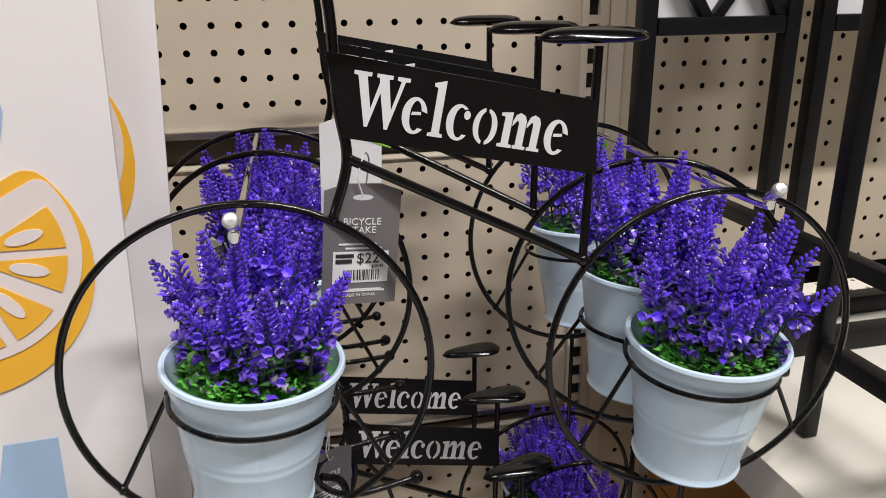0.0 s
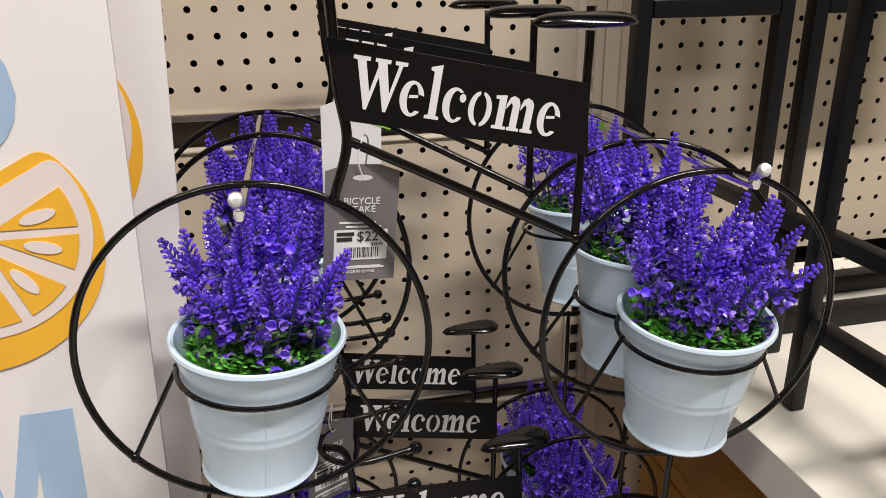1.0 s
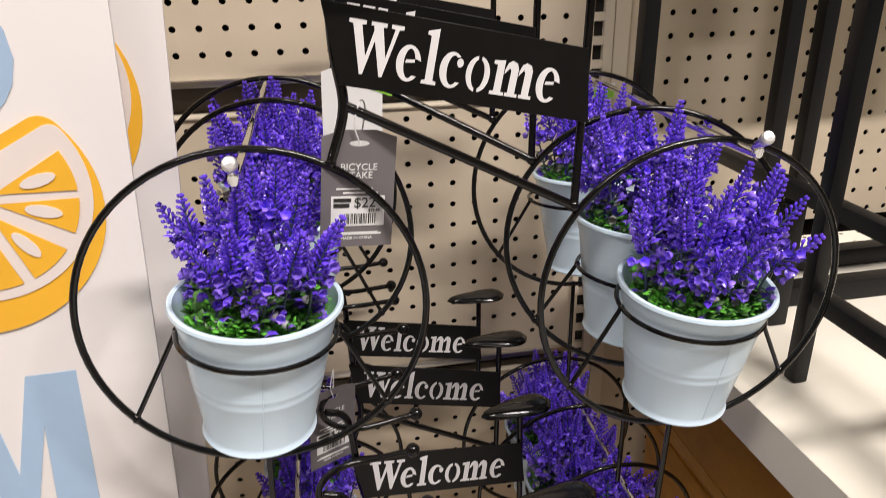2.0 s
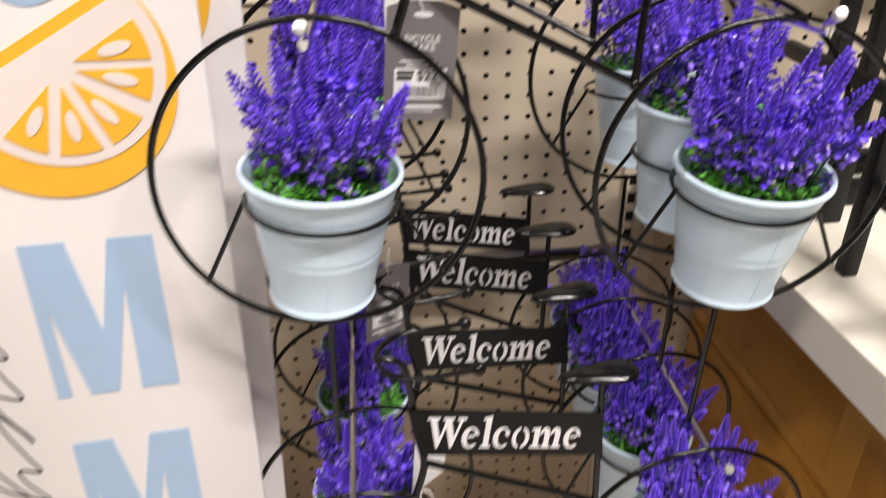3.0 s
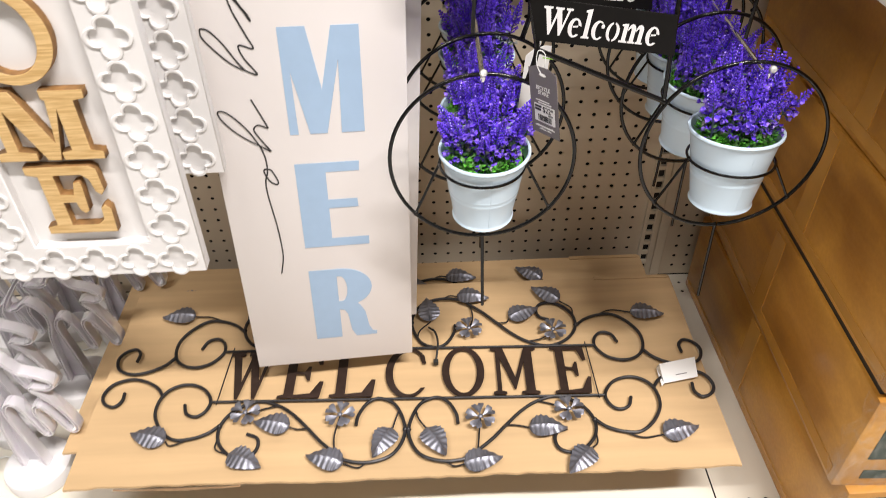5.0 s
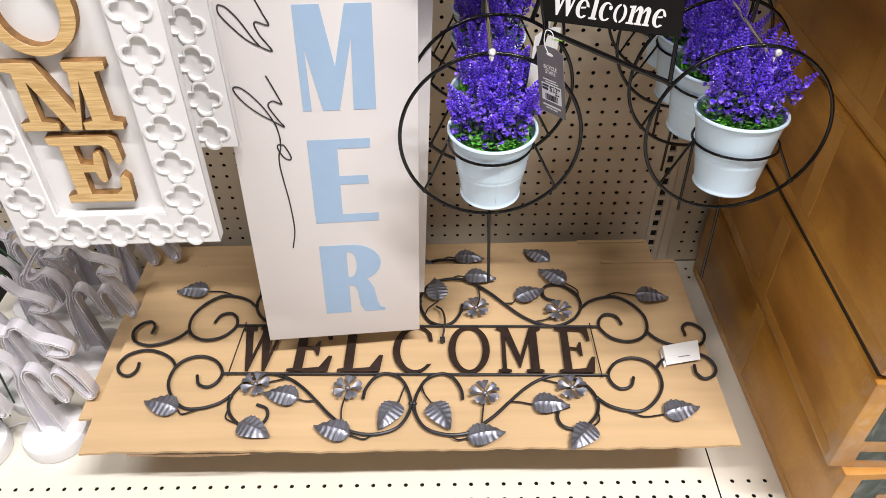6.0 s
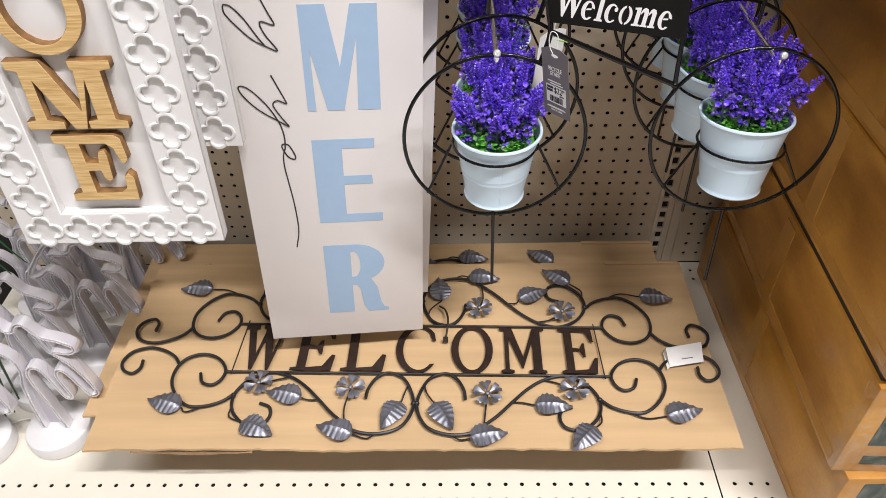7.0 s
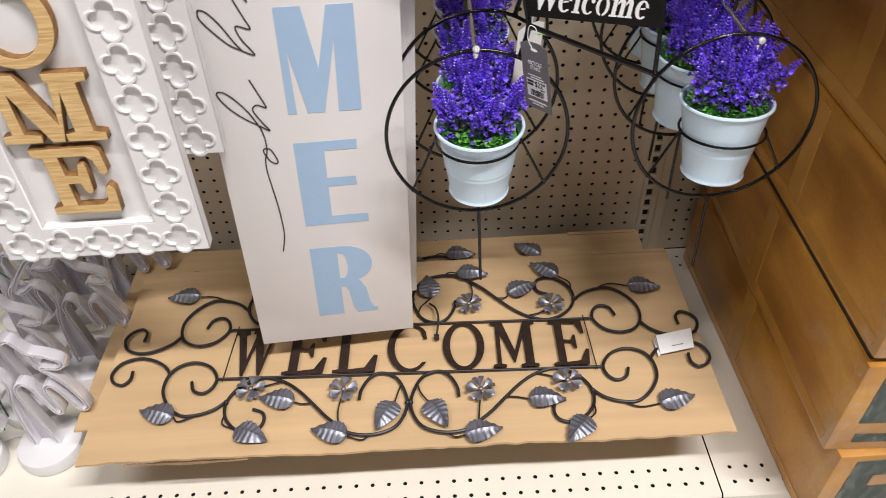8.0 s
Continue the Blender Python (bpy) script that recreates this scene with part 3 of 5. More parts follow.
def flower_pot(stake, cx, meshes, label):
    pot = part("flower_pot", pot_mesh(RIM, FOOT, POT_H), ENAMEL, stake, label, seat_pail(cx, 0, 0, 0))
    top = pose(0, 0, POT_H - 0.009)
    for name, me, ma, lb in zip(("lavender", "bell_mass", "stem_mass", "foliage", "moss", "calyx_mass"), meshes, (VIOLET, BELL, STEM, LEAFGREEN, MOSS, CALYX),
                                ("bright violet plastic lavender spikes", "violet open bells", "", "green plastic leaves", "bright green moss", "grey-green empty cups")):
        tagged(part(name, me, ma, pot, lb, top), kind="stuff")
    return pot


def wheel(stake, name, cx):
    g = Geo().add(*tube(circle(cx, 0, WHEEL, 72), WIRE_R, 10, closed=True))
    w = part(name, g, BLACK, stake)
    part("stake_rod", Geo().add(*tube([(cx, 0, -WHEEL), (cx, 0, -WHEEL - .115)], 0.0021, 8)).add(*ball(.0032, 8, 6, at=(cx, 0, -WHEEL))), BLACK, w)
    return w


def hoop(stake, cx, r, z, rx, ry):
    """Hoop that carries the pail, tilted as the pail sits, with two struts down to the wheel."""
    turn = pose(cx, 0, z, rx, ry, 0)
    pts = [tuple(turn @ Vector((r * math.cos(2 * math.pi * k / 48), r * math.sin(2 * math.pi * k / 48), 0))) for k in range(48)]
    h = part("pot_hoop", Geo().add(*tube(pts, 0.0017, 8, closed=True)), BLACK, stake)
    for s in (-1, 1):
        a = tuple(turn @ Vector((s * r, 0, 0)))
        b = (cx + s * .0796, 0, -.0685)
        part("strut", Geo().add(*tube([a, b], 0.0016, 8)).add(*ball(.0031, 8, 6, (1, 1, 1.15), b)).add(*ball(.0024, 8, 6, at=a)), BLACK, h)
    return h


def saddle_mesh():
    """Bicycle saddle: narrow nose, wide back, domed top."""
    v, f = [], []
    n, k = 16, 12
    for i in range(n + 1):
        t = i / n
        round_end = math.sqrt(max(0.0, 1 - abs(2 * t - 1) ** 3.5)) if 0 < t < 1 else 0.08
        w = (0.0085 + 0.0085 * (3 * t * t - 2 * t ** 3)) * round_end
        for j in range(k):
            a = 2 * math.pi * j / k
            z = (0.0060 if math.sin(a) > 0 else 0.0034) * math.sin(a) * max(.1, round_end)
            v.append((-.032 + .064 * t, w * math.cos(a), z))
    for i in range(n):
        for j in range(k):
            f.append((i * k + j, (i + 1) * k + j, (i + 1) * k + (j + 1) % k, i * k + (j + 1) % k))
    f += [tuple(range(k)), tuple(n * k + j for j in range(k - 1, -1, -1))]
    return v, f


def bicycle_stake():
    st = thing("bicycle_stake", "black wire bicycle garden stake carrying two pale blue lavender pails", "garden stake", group="bicycle stakes on the hooks")
    wheel(st, "front_wheel", -HUB)
    wheel(st, "rear_wheel", HUB)
    flower_pot(st, -HUB, PLANT_SMALL, "pale blue enamel pail with lavender")
    flower_pot(st, HUB, PLANT_LARGE, "pale blue enamel pail, slightly tilted, with lavender")
    fork = spline([(-.0947, 0, .096), (-.0865, 0, .128), (-.091, 0, .160), (-.094, 0, .205), (-.099, 0, .224), (-.113, 0, .2305)], 6)
    part("fork", Geo().add(*tube(fork, .0030, 10)).add(*ball(.0034, 10, 8, at=(-.0947, 0, .096))), BLACK, st)
    part("crossbar", Geo().add(*tube([(-.0858, 0, .129), (.0545, 0, .0645)], .0029, 10)).add(*ball(.0040, 10, 8, at=(.0545, 0, .0645))), BLACK, st)
    part("seat_post", Geo().add(*tube([(.0545, 0, .0645), (.0535, 0, .190)], .0027, 10)), BLACK, st)
    bar = [(-.050, -.030, .233), (-.080, -.030, .2305)] + [(-.085 + .031 * math.cos(radians(a)), .030 * math.sin(radians(a)), .2305) for a in range(-100, -270, -15)] + [(-.080, .030, .2305), (-.050, .030, .233)]
    hb = part("handlebar", Geo().add(*tube(spline(bar, 3), .0024, 10)), BLACK, st)
    for s in (-1, 1):
        part("grip_ball", Geo().add(*ball(.0052, 14, 10, at=(-.047, s * .030, .2335))), BLACK, hb)
    part("saddle", Geo().add(*saddle_mesh()), BLACK, st, "glossy black moulded saddle", pose(.050, 0, .1945, 0, -2, 0))
    # sign plate slopes down towards the saddle
    corners = [(-.0886, .1413), (.0566, .1182), (.0530, .1609), (-.0969, .1861)]
    slope = math.degrees(math.atan2(.0232, .1476))
    plate = part("sign_plate", cutout([corners], .0016, .0003), PLATE, st, "black sheet sign lettered Welcome", pose(0, -.0045, 0))
    size = .0284
    for ch, fn, dx in WELCOME:
        at = pose(-.0862, -.00105, .1488, 0, slope, 0)
        part("letter_" + ch.lower(), cutout([shifted(l, size * .862 * dx, 0, size * .862, size) for l in fn()], .0006), LETTER, plate, m=at)
    return st


def place_stakes():
    first = bicycle_stake()
    # x, y, z, yaw, lean, pitch; then for the two pails: shift, height over the hub, lean sideways and forwards, hoop height; turn and stretch of the plant
    spots = [((-.2218, -.3705, 1.0654, -2.3, 2.0, 0.0), (.0008, .0127, 3.0, 2.4, -.0091, 0, 1.0), (.0026, .0072, -.4, 4.4, -.0086, 0, 1.0)),
             ((-.2126, -.2531, 1.0649, -17.2, 0.9, -2.8), (.001, .016, 1.0, 1.0, -.010, 130, 1.0), (-.0010, .0215, 2.0, -.2, -.020, 200, 1.0)),
             ((-.2089, -.1330, 1.0671, -1.6, 1.5, -4.1), (.0, .016, .5, 1.0, -.010, 250, 1.05), (.0071, .0100, -.9, -.3, -.014, 75, 1.05)),
             ((-.2188, -.3950, .7123, 0.1, -.9, -3.3), (.0028, .0161, 1.1, 5.0, -.0017, 40, .95), (-.0013, .0278, 1.1, -2.1, -.0097, 20, 1.02)),
             ((-.2131, -.2755, .7119, 6.0, -.9, 0.0), (.001, .010, .5, 1.0, -.006, 170, 1.0), (.0016, .0158, 3.8, 1.3, -.008, 300, 1.0)),
             ((-.210, -.165, .7215, -.6, 1.2, 0.0), (0, .006, 0, 0, -.008, 310, 1.1), (0, .010, 1.0, 0, -.008, 110, 1.1)),
             ((-.207, -.078, .7260, .4, .6, 0.0), (0, .006, 0, 0, -.008, 95, 1.1), (0, .012, 1.0, 0, -.008, 220, 1.1))]
    stakes = []
    for (x, y, z, yaw, lean, pitch), *pails in spots:
        m = pose(x, y, z, pitch, lean, yaw)
        stakes.append(copy_thing(first, m) if stakes else first)
        stakes[-1].matrix_basis = m
    for ob, (_, *pails) in zip(stakes, spots):
        pots = [c for c in ob.children if c.name.startswith("flower_pot")]
        pots.sort(key=lambda c: c.matrix_basis.translation.x)
        for side, pot, (dx, up, ry, rx, hz, turn, stretch) in zip((-1, 1), pots, pails):
            pot.matrix_basis = seat_pail(side * HUB + dx, up, rx, ry)
            for c in pot.children:
                c.matrix_basis = pose(0, 0, POT_H - 0.009, 0, 0, turn) @ Matrix.Diagonal((1, 1, stretch, 1))
            hoop(ob, side * HUB, .0487, hz, rx, ry)


place_stakes()


def peg_hook(root, tip):
    """Straight chrome peg hook, turned up at the end, with a flat capped tip."""
    h = thing("peg_hook", "chrome pegboard hook with upturned capped tip", "peg hook", group="chrome peg hooks")
    a, b = Vector(root), Vector(tip)
    d = (b - a).normalized()
    e = b - d * .026 - Vector((0, 0, .011))
    line = spline([(a.x, a.y, a.z), tuple(a.lerp(e, .5)), tuple(e), tuple(e.lerp(b, .45) + Vector((0, -.002, -.001))), tuple(b)], 6)
    part("rod", Geo().add(*tube(line, .0030, 10)), CHROME, h)
    dd = Vector(line[-1]) - Vector(line[-3])
    cap = Geo().add(*lathe([(0, .0022), (.0030, .002), (.0040, .001), (.0042, -.001), (.0036, -.004), (0, -.0045)], 16), aim(b, dd))
    part("cap", cap, TIP, h)
    return h


peg_hook((-.358, -.006, 1.1530), (-.3645, -.417, 1.1815))
peg_hook((-.004, -.0045, 1.1400), (-.0675, -.416, 1.1755))
peg_hook((-.357, -.006, .7960), (-.3645, -.417, .8305))
peg_hook((-.036, -.003, .7860), (-.0675, -.416, .8245))


# ==== hang tags


def hang_tag(m, label, body, white=False):
    tag = thing("hang_tag", label, "price tag", m, group="hang tags")
    w, h = .0440, .0725
    outline = [(-w / 2, 0), (w / 2, 0), (w / 2, h - .004), (w / 2 - .012, h), (-w / 2 + .012, h), (-w / 2, h - .004)]
    slot = arc(0, h - .008, .006, .0018, 0, 345, 12)
    part("card", cutout([outline, slot], .0005), body, tag)
    loop = spline([(0, -.001, h - .008), (-.004, -.003, h + .004), (-.001, -.002, h + .017), (.003, .003, h + .012), (.001, .001, h - .006)], 6)
    part("string", Geo().add(*tube(loop, .00045, 6)), TAGWHITE, tag)
    if white:
        part("line", Geo().add(*box(-.012, .010, -.0006, -.0003, h - .016, h - .0148), pose(0, 0, 0, 0, 20, 0)), TAGGREEN, tag)
        return tag
    for txt, z, s in (("BICYCLE", .0485, .0058), ("STAKE", .0435, .0058)):
        me = lettering(txt, s)
        wdt = max(v.co.x for v in me.vertices)
        part("title_text", me, TAGWHITE, tag, m=pose(-wdt / 2, -.0005, z))
    for i, (a, b, z) in enumerate(((-.013, .009, .0365), (-.009, .012, .034), (-.014, .013, .0085), (-.016, .015, .0078))):
        part("small_print", Geo().add(*box(a, b, -.0006, -.0003, z, z + .0010)), TAGWHITE, tag, smooth=False)
    made = lettering("MADE IN CHINA", .0026)
    part("origin_text", made, TAGWHITE, tag, m=pose(-max(v.co.x for v in made.vertices) / 2, -.0005, .0048))
    sticker = part("price_sticker", Geo().add(*box(-.016, .0165, -.0006, -.0003, .0135, .0325)), TAGWHITE, tag, "white price sticker with barcode", smooth=False)
    me = lettering("$22", .0088)
    part("price_text", me, INK, sticker, m=pose(-.0025, -.0008, .0255))
    part("cents_text", lettering("99", .0042), INK, sticker, m=pose(.0108, -.0008, .0284))
    part("sale_text", lettering("$39.99", .0026), INK, sticker, m=pose(.0065, -.0008, .0225))
    part("store_mark", Geo().add(*box(-.0145, -.004, -.0009, -.0006, .0290, .0312)).add(*box(-.0145, -.005, -.0009, -.0006, .0255, .0280)), INK, sticker, smooth=False)
    rng, x, g = random.Random(4), -.010, Geo()
    while x < .011:
        wd = rng.choice((.0003, .0005, .0008))
        g.add(*box(x, x + wd, -.0009, -.0006, .0150, .0215))
        x += wd + rng.choice((.0004, .0006, .0009))
    part("barcode", g, INK, sticker, smooth=False)
    return tag


hang_tag(pose(-.3015, -.3640, 1.1105, 2, 5, 6), "grey card hang tag with white price sticker, on the bicycle stake", TAGGREY)
hang_tag(pose(-.3010, -.4480, .7745, 2, -10, -60), "grey card hang tag turned sideways on the lower stake", TAGGREY)
hang_tag(pose(-.3260, -.268, .8770, 2, 3, 30), "grey card hang tag on a stake further back", TAGGREY)
hang_tag(pose(-.2915, -.250, 1.1300, 2, 2, 6), "white back of a hang tag with a lime line", TAGWHITE, True)
hang_tag(pose(-.2980, -.310, .7330, 3, 4, 40), "white back of a hang tag on the lower stake", TAGWHITE, True)

# ==== tall porch signs
LETTER_M = [(0, 1), (.34, 1), (.48, .43), (.655, 1), (1, 1), (1, 0), (.69, 0), (.715, .70), (.50, 0), (.27, 0), (.10, .605), (.115, 0), (0, 0)]
LETTER_E = [(0, 1), (.92, 1), (.915, .895), (.43, .895), (.43, .575), (.86, .575), (.87, .475), (.43, .475), (.43, .10), (1, .10), (1, 0), (0, 0)]
LETTER_R = [(0, 1), (.50, 1)] + arc(.50, .735, .46, .265, 85, -62, 12) + [(.76, .46), (.83, .36), (.88, .14), (.93, .06), (1, .045), (1, 0), (.66, 0), (.59, .10), (.55, .34), (.50, .41), (.42, .42), (.42, 0), (0, 0)]
HOLE_R = [(.42, .90), (.47, .90)] + arc(.47, .72, .10, .18, 80, -80, 8) + [(.42, .54)]


def letter_S():
    mid = spline([(.86, .80), (.52, .93), (.20, .76), (.50, .52), (.80, .27), (.48, .07), (.10, .20)], 8)
    left, right = [], []
    for i, p in enumerate(mid):
        a, b = mid[max(0, i - 1)], mid[min(len(mid) - 1, i + 1)]
        t = (b - a) / np.linalg.norm(b - a)
        w = .10 + .09 * math.sin(math.pi * i / (len(mid) - 1))
        left.append((p[0] - t[1] * w, p[1] + t[0] * w))
        right.append((p[0] + t[1] * w, p[1] - t[0] * w))
    return left + right[::-1]


def script_line():
    """Cursive greeting that climbs the board, tall strokes towards -x: pen strokes as (x, z)."""
    oh = [(-.1755, .1795), (-.1706, .204), (-.1699, .2254), (-.1716, .258), (-.1748, .288), (-.1771, .3116), (-.1765, .3285), (-.1732, .339), (-.1723, .353), (-.1736, .365),
          (-.1769, .377), (-.1865, .3965), (-.1988, .4134), (-.2091, .4233), (-.216, .425), (-.2179, .4214), (-.214, .4125), (-.2041, .3994), (-.1911, .3875), (-.1767, .3775),
          (-.1649, .3693), (-.1717, .3805), (-.1799, .396), (-.1798, .402), (-.1741, .405), (-.1650, .4005), (-.1655, .4047), (-.1716, .4205), (-.1785, .438)]
    o = [(-.1732, .3448), (-.1679, .3421), (-.1619, .3269), (-.1639, .322), (-.1711, .3266), (-.1766, .3393), (-.1761, .3441), (-.1732, .3448)]
    greeting = [(-.1796, .4734), (-.1874, .485), (-.1987, .505), (-.2099, .519), (-.2172, .5224), (-.2194, .52), (-.2183, .5117), (-.2073, .4967), (-.1935, .482), (-.1796, .4734),
                (-.1668, .468), (-.1779, .486), (-.1825, .498), (-.1807, .5025), (-.1695, .4983), (-.1669, .4996), (-.1716, .5106), (-.178, .5265)]
    ell = [(-.178, .5265), (-.183, .540), (-.1861, .5539), (-.182, .5550), (-.172, .540), (-.166, .5285), (-.168, .535), (-.180, .556), (-.200, .600), (-.216, .6235), (-.2217, .6244),
           (-.217, .614), (-.190, .583), (-.1647, .5699), (-.172, .590), (-.190, .630), (-.212, .657), (-.2209, .6587), (-.216, .648), (-.190, .620), (-.1666, .6068), (-.172, .622),
           (-.178, .640), (-.184, .655), (-.1818, .6612), (-.175, .651), (-.1687, .6394), (-.179, .6415), (-.1849, .652), (-.1841, .66), (-.1808, .6683), (-.1847, .6916),
           (-.1884, .71), (-.1835, .735), (-.181, .755), (-.183, .793)]
    return oh, o, greeting, ell


def half_slice(board):
    """Citrus half slice: rind, pith, segments and seeds as thin painted layers; flat side up."""
    def half(rad, flat, rho):
        xc = math.sqrt((rad - rho) ** 2 - (flat - rho) ** 2)
        beta = math.degrees(math.atan2(flat - rho, xc))
        return arc(xc, flat - rho, rho, rho, beta, 90, 8) + arc(-xc, flat - rho, rho, rho, 90, 180 - beta, 8) + arc(0, 0, rad, rad, 182 - beta, 358 + beta, 34)
    fl = part("fruit_slice", cutout([half(.0785, .0265, .012)], .0010), YELLOW, board, "orange-yellow half citrus slice painted on the board", pose(-.097, -.0008, .8075, 0, -29.7, 0))
    ox, oz = .0106, .0055
    part("pith", cutout([half(.0665, .0135, .008)], .0010), PALEPINK, fl, "pale pith ring", pose(ox, -.0007, oz))
    for a0, width in ((-1, 26), (-32, 23), (-67, 27), (-101, 27), (-135, 27)):
        a1 = a0 - width
        rin, rout = .012, .0575
        am = radians((a0 + a1) / 2)
        seg = [(rin * math.cos(am), rin * math.sin(am))] + [(rout * math.cos(radians(a)), rout * math.sin(radians(a))) for a in np.linspace(a1, a0, 8)]
        part("segment", cutout([seg], .0010), YELLOW, fl, m=pose(ox, -.0014, oz - .002))
        seed = [(.038 * math.cos(am) + .0105 * math.cos(t) * math.cos(am) - .0038 * math.sin(t) * math.sin(am), .038 * math.sin(am) + .0105 * math.cos(t) * math.sin(am) + .0038 * math.sin(t) * math.cos(am)) for t in np.linspace(0, 6.1, 14)]
        part("seed", cutout([seed], .0010), PALEPINK, fl, m=pose(ox, -.0021, oz - .002))


def porch_sign(m, label):
    sg = thing("porch_sign", label, "porch sign", m, group="tall porch signs")
    w, h = .2305, 1.22
    board = part("board", Geo().add(*box(-w, 0, 0, .0065, 0, h, .0012)), BOARD, sg)
    part("back_frame", Geo().add(*box(-w + .012, -.004, .0068, .019, .004, h - .01, .0012)), BOARDEDGE, sg, "raw brown board frame behind")
    wd, lx = .0880, -.1400
    for name, loops, z, ww, hh in (("letter_r", [LETTER_R, HOLE_R], .0490, .0880, .1296), ("letter_e", [LETTER_E], .2192, .0850, .1295), ("letter_m", [LETTER_M], .3895, wd, .1312),
                                   ("letter_m", [LETTER_M], .5660, wd, .1298), ("letter_s", [letter_S()], .8620, wd, .1320)):
        part(name, cutout([shifted(l, lx, z, ww, hh) for l in loops], .0005), SKYBLUE, board, m=pose(0, -.0004, 0))
    half_slice(board)
    for pts in script_line():
        p = spline([(x, -.0004, z) for x, z in pts], 6)
        part("script_line", Geo().add(*tube(p, .0009, 6)), INK, board)
    return sg


porch_sign(pose(-.4580, -.3429, .3259, -2.05, 1.93, 6.30), "tall white porch sign leaning, blue letters, citrus slice and black script")
porch_sign(pose(-.4494, -.3140, .3795, -2.05, 3.15, 6.30), "second tall white porch sign standing just behind the first")

# ==== framed signs with wooden letters


def quatrefoil(r):
    """Four round lobes that meet in sharp notches."""
    d, q = r * .55, r * .45
    out = []
    for k, (cx, cy) in enumerate(((d, 0), (0, d), (-d, 0), (0, -d))):
        out += arc(cx, cy, q, q, 90 * k - 103, 90 * k + 103, 14)
    return out


def burnt_sides(me):
    """Gives the cut sides of an upright letter the scorched material."""
    me.materials.append(WOOD)
    me.materials.append(WOODEDGE)
    for p in me.polygons:
        p.material_index = 1 if abs(p.normal.y) < .45 else 0
    return me


def framed_sign(m, label):
    w, rows = .232, 13
    pitch = .0445
    h = .60
    fs = thing("framed_sign", label, "wall sign", m, group="framed home signs")
    edge, t = .0525, .018
    board = part("backing_board", Geo().add(*box(edge - .002, w - edge + .002, -.004, -.001, edge - .012, h - edge, 0)), WHITEMDF, fs, smooth=False)
    g = Geo()
    for a in ((0, edge, 0, h), (w - edge, w, 0, h), (edge, w - edge, 0, .0425), (edge, w - edge, h - .0425, h)):
        g.add(*box(a[0], a[1], -t + .0036, 0, a[2], a[3], .0012))
    fr = part("frame", g, WHITEMDF, fs, "white frame carved with quatrefoils")
    # face plate pierced by the quatrefoils, each with a raised bead round it
    r = .0226
    q = quatrefoil(r)
    hole = [(x * .81, y * .81) for x, y in q]
    ring = cutout([q, hole], .0032, .0010)
    ring.materials.append(WHITEMDF)
    spots = [(.0265 + i * .04425, .0190) for i in range(5)] + [(x, .0640 + .0435 * k) for x in (.2035, .0265) for k in range(12)]
    loops = [[(0, 0), (w, 0), (w, h), (0, h)], [(edge, .0425), (edge, h - .0425), (w - edge, h - .0425), (w - edge, .0425)]]
    face = cutout(loops + [shifted(hole, x, z) for x, z in spots], .0034, .0005)
    part("face_plate", face, WHITEMDF, fr, m=pose(0, -t + .0018, 0))
    for x, z in spots:
        part("quatrefoil", ring, WHITEMDF, fr, m=pose(x, -t - .0002, z))
    # wooden letters on the board
    cx = w / 2
    M = [(0, 1), (.34, 1), (.585, .27), (.63, .86), (.60, .88), (.60, 1), (1, 1), (1, .88), (.89, .85), (.89, .15), (1, .12), (1, 0), (.61, 0), (.61, .12), (.71, .15), (.71, .72), (.585, 0), (.46, 0), (.215, .72), (.215, .15), (.37, .12), (.37, 0),
         (0, 0), (0, .12), (.10, .15), (.10, .85), (0, .88)]
    E = [(0, 1), (.90, 1), (.98, .95), (1, .64), (.94, .57), (.87, .62), (.83, .80), (.74, .87), (.37, .87), (.37, .60), (.55, .59), (.60, .76), (.69, .78), (.71, .70), (.69, .34), (.62, .30), (.56, .36), (.54, .47), (.37, .47), (.37, .13), (.74, .13), (.84, .20),
         (.86, .38), (.93, .43), (1, .36), (.98, 0), (0, 0), (0, .11), (.15, .14), (.15, .86), (0, .89)]
    H = [(0, 1), (.40, 1), (.40, .87), (.30, .84), (.30, .58), (.70, .58), (.70, .84), (.60, .87), (.60, 1), (1, 1), (1, .87), (.90, .84), (.90, .16), (1, .13), (1, 0), (.60, 0), (.60, .13), (.70, .16), (.70, .43), (.30, .43), (.30, .16), (.40, .13), (.40, 0), (0, 0), (0, .13), (.10, .16), (.10, .84), (0, .87)]
    O = [arc(.5, .5, .5, .5, 0, 352, 36), arc(.5, .5, .335, .385, 0, 350, 30)]
    for name, loops, x, z, ww, hh in (("letter_e", [E], .0755, .0600, .0740, .0855), ("letter_m", [M], .0575, .1530, .1050, .0775), ("letter_o", O, .0620, .2360, .0900, .096), ("letter_h", [H], .066, .346, .100, .086)):
        part(name, burnt_sides(cutout([shifted(l, x, z, ww, hh) for l in loops], .0115, .0009)), WOOD, fs, "honey-coloured wooden letter", pose(0, -.0100, 0))
    return fs


framed_sign(pose(-.9144, -.4487, .6160, -1.31, .34, 1.39), "white framed wall sign with wooden letters and quatrefoil border")
framed_sign(pose(-.8920, -.3700, .6980, -1.3, 0.3, 1.0), "second white framed wall sign hanging behind, wooden letters")


def frame_hook(x, z, y):
    """Peg hook from the panel to the back of a hanging frame."""
    fh = thing("peg_hook", "chrome pegboard hook carrying a framed sign", "peg hook", group="frame hooks")
    part("rod", Geo().add(*tube([(x, -.0005, z), (x, y + .010, z), (x, y + .001, z + .006)], .0028, 8)), CHROME, fh)
    return fh


frame_hook(-.796, 1.180, -.436)
frame_hook(-.772, 1.262, -.357)

# ==== metal wall signs on their card, stacked on the deck


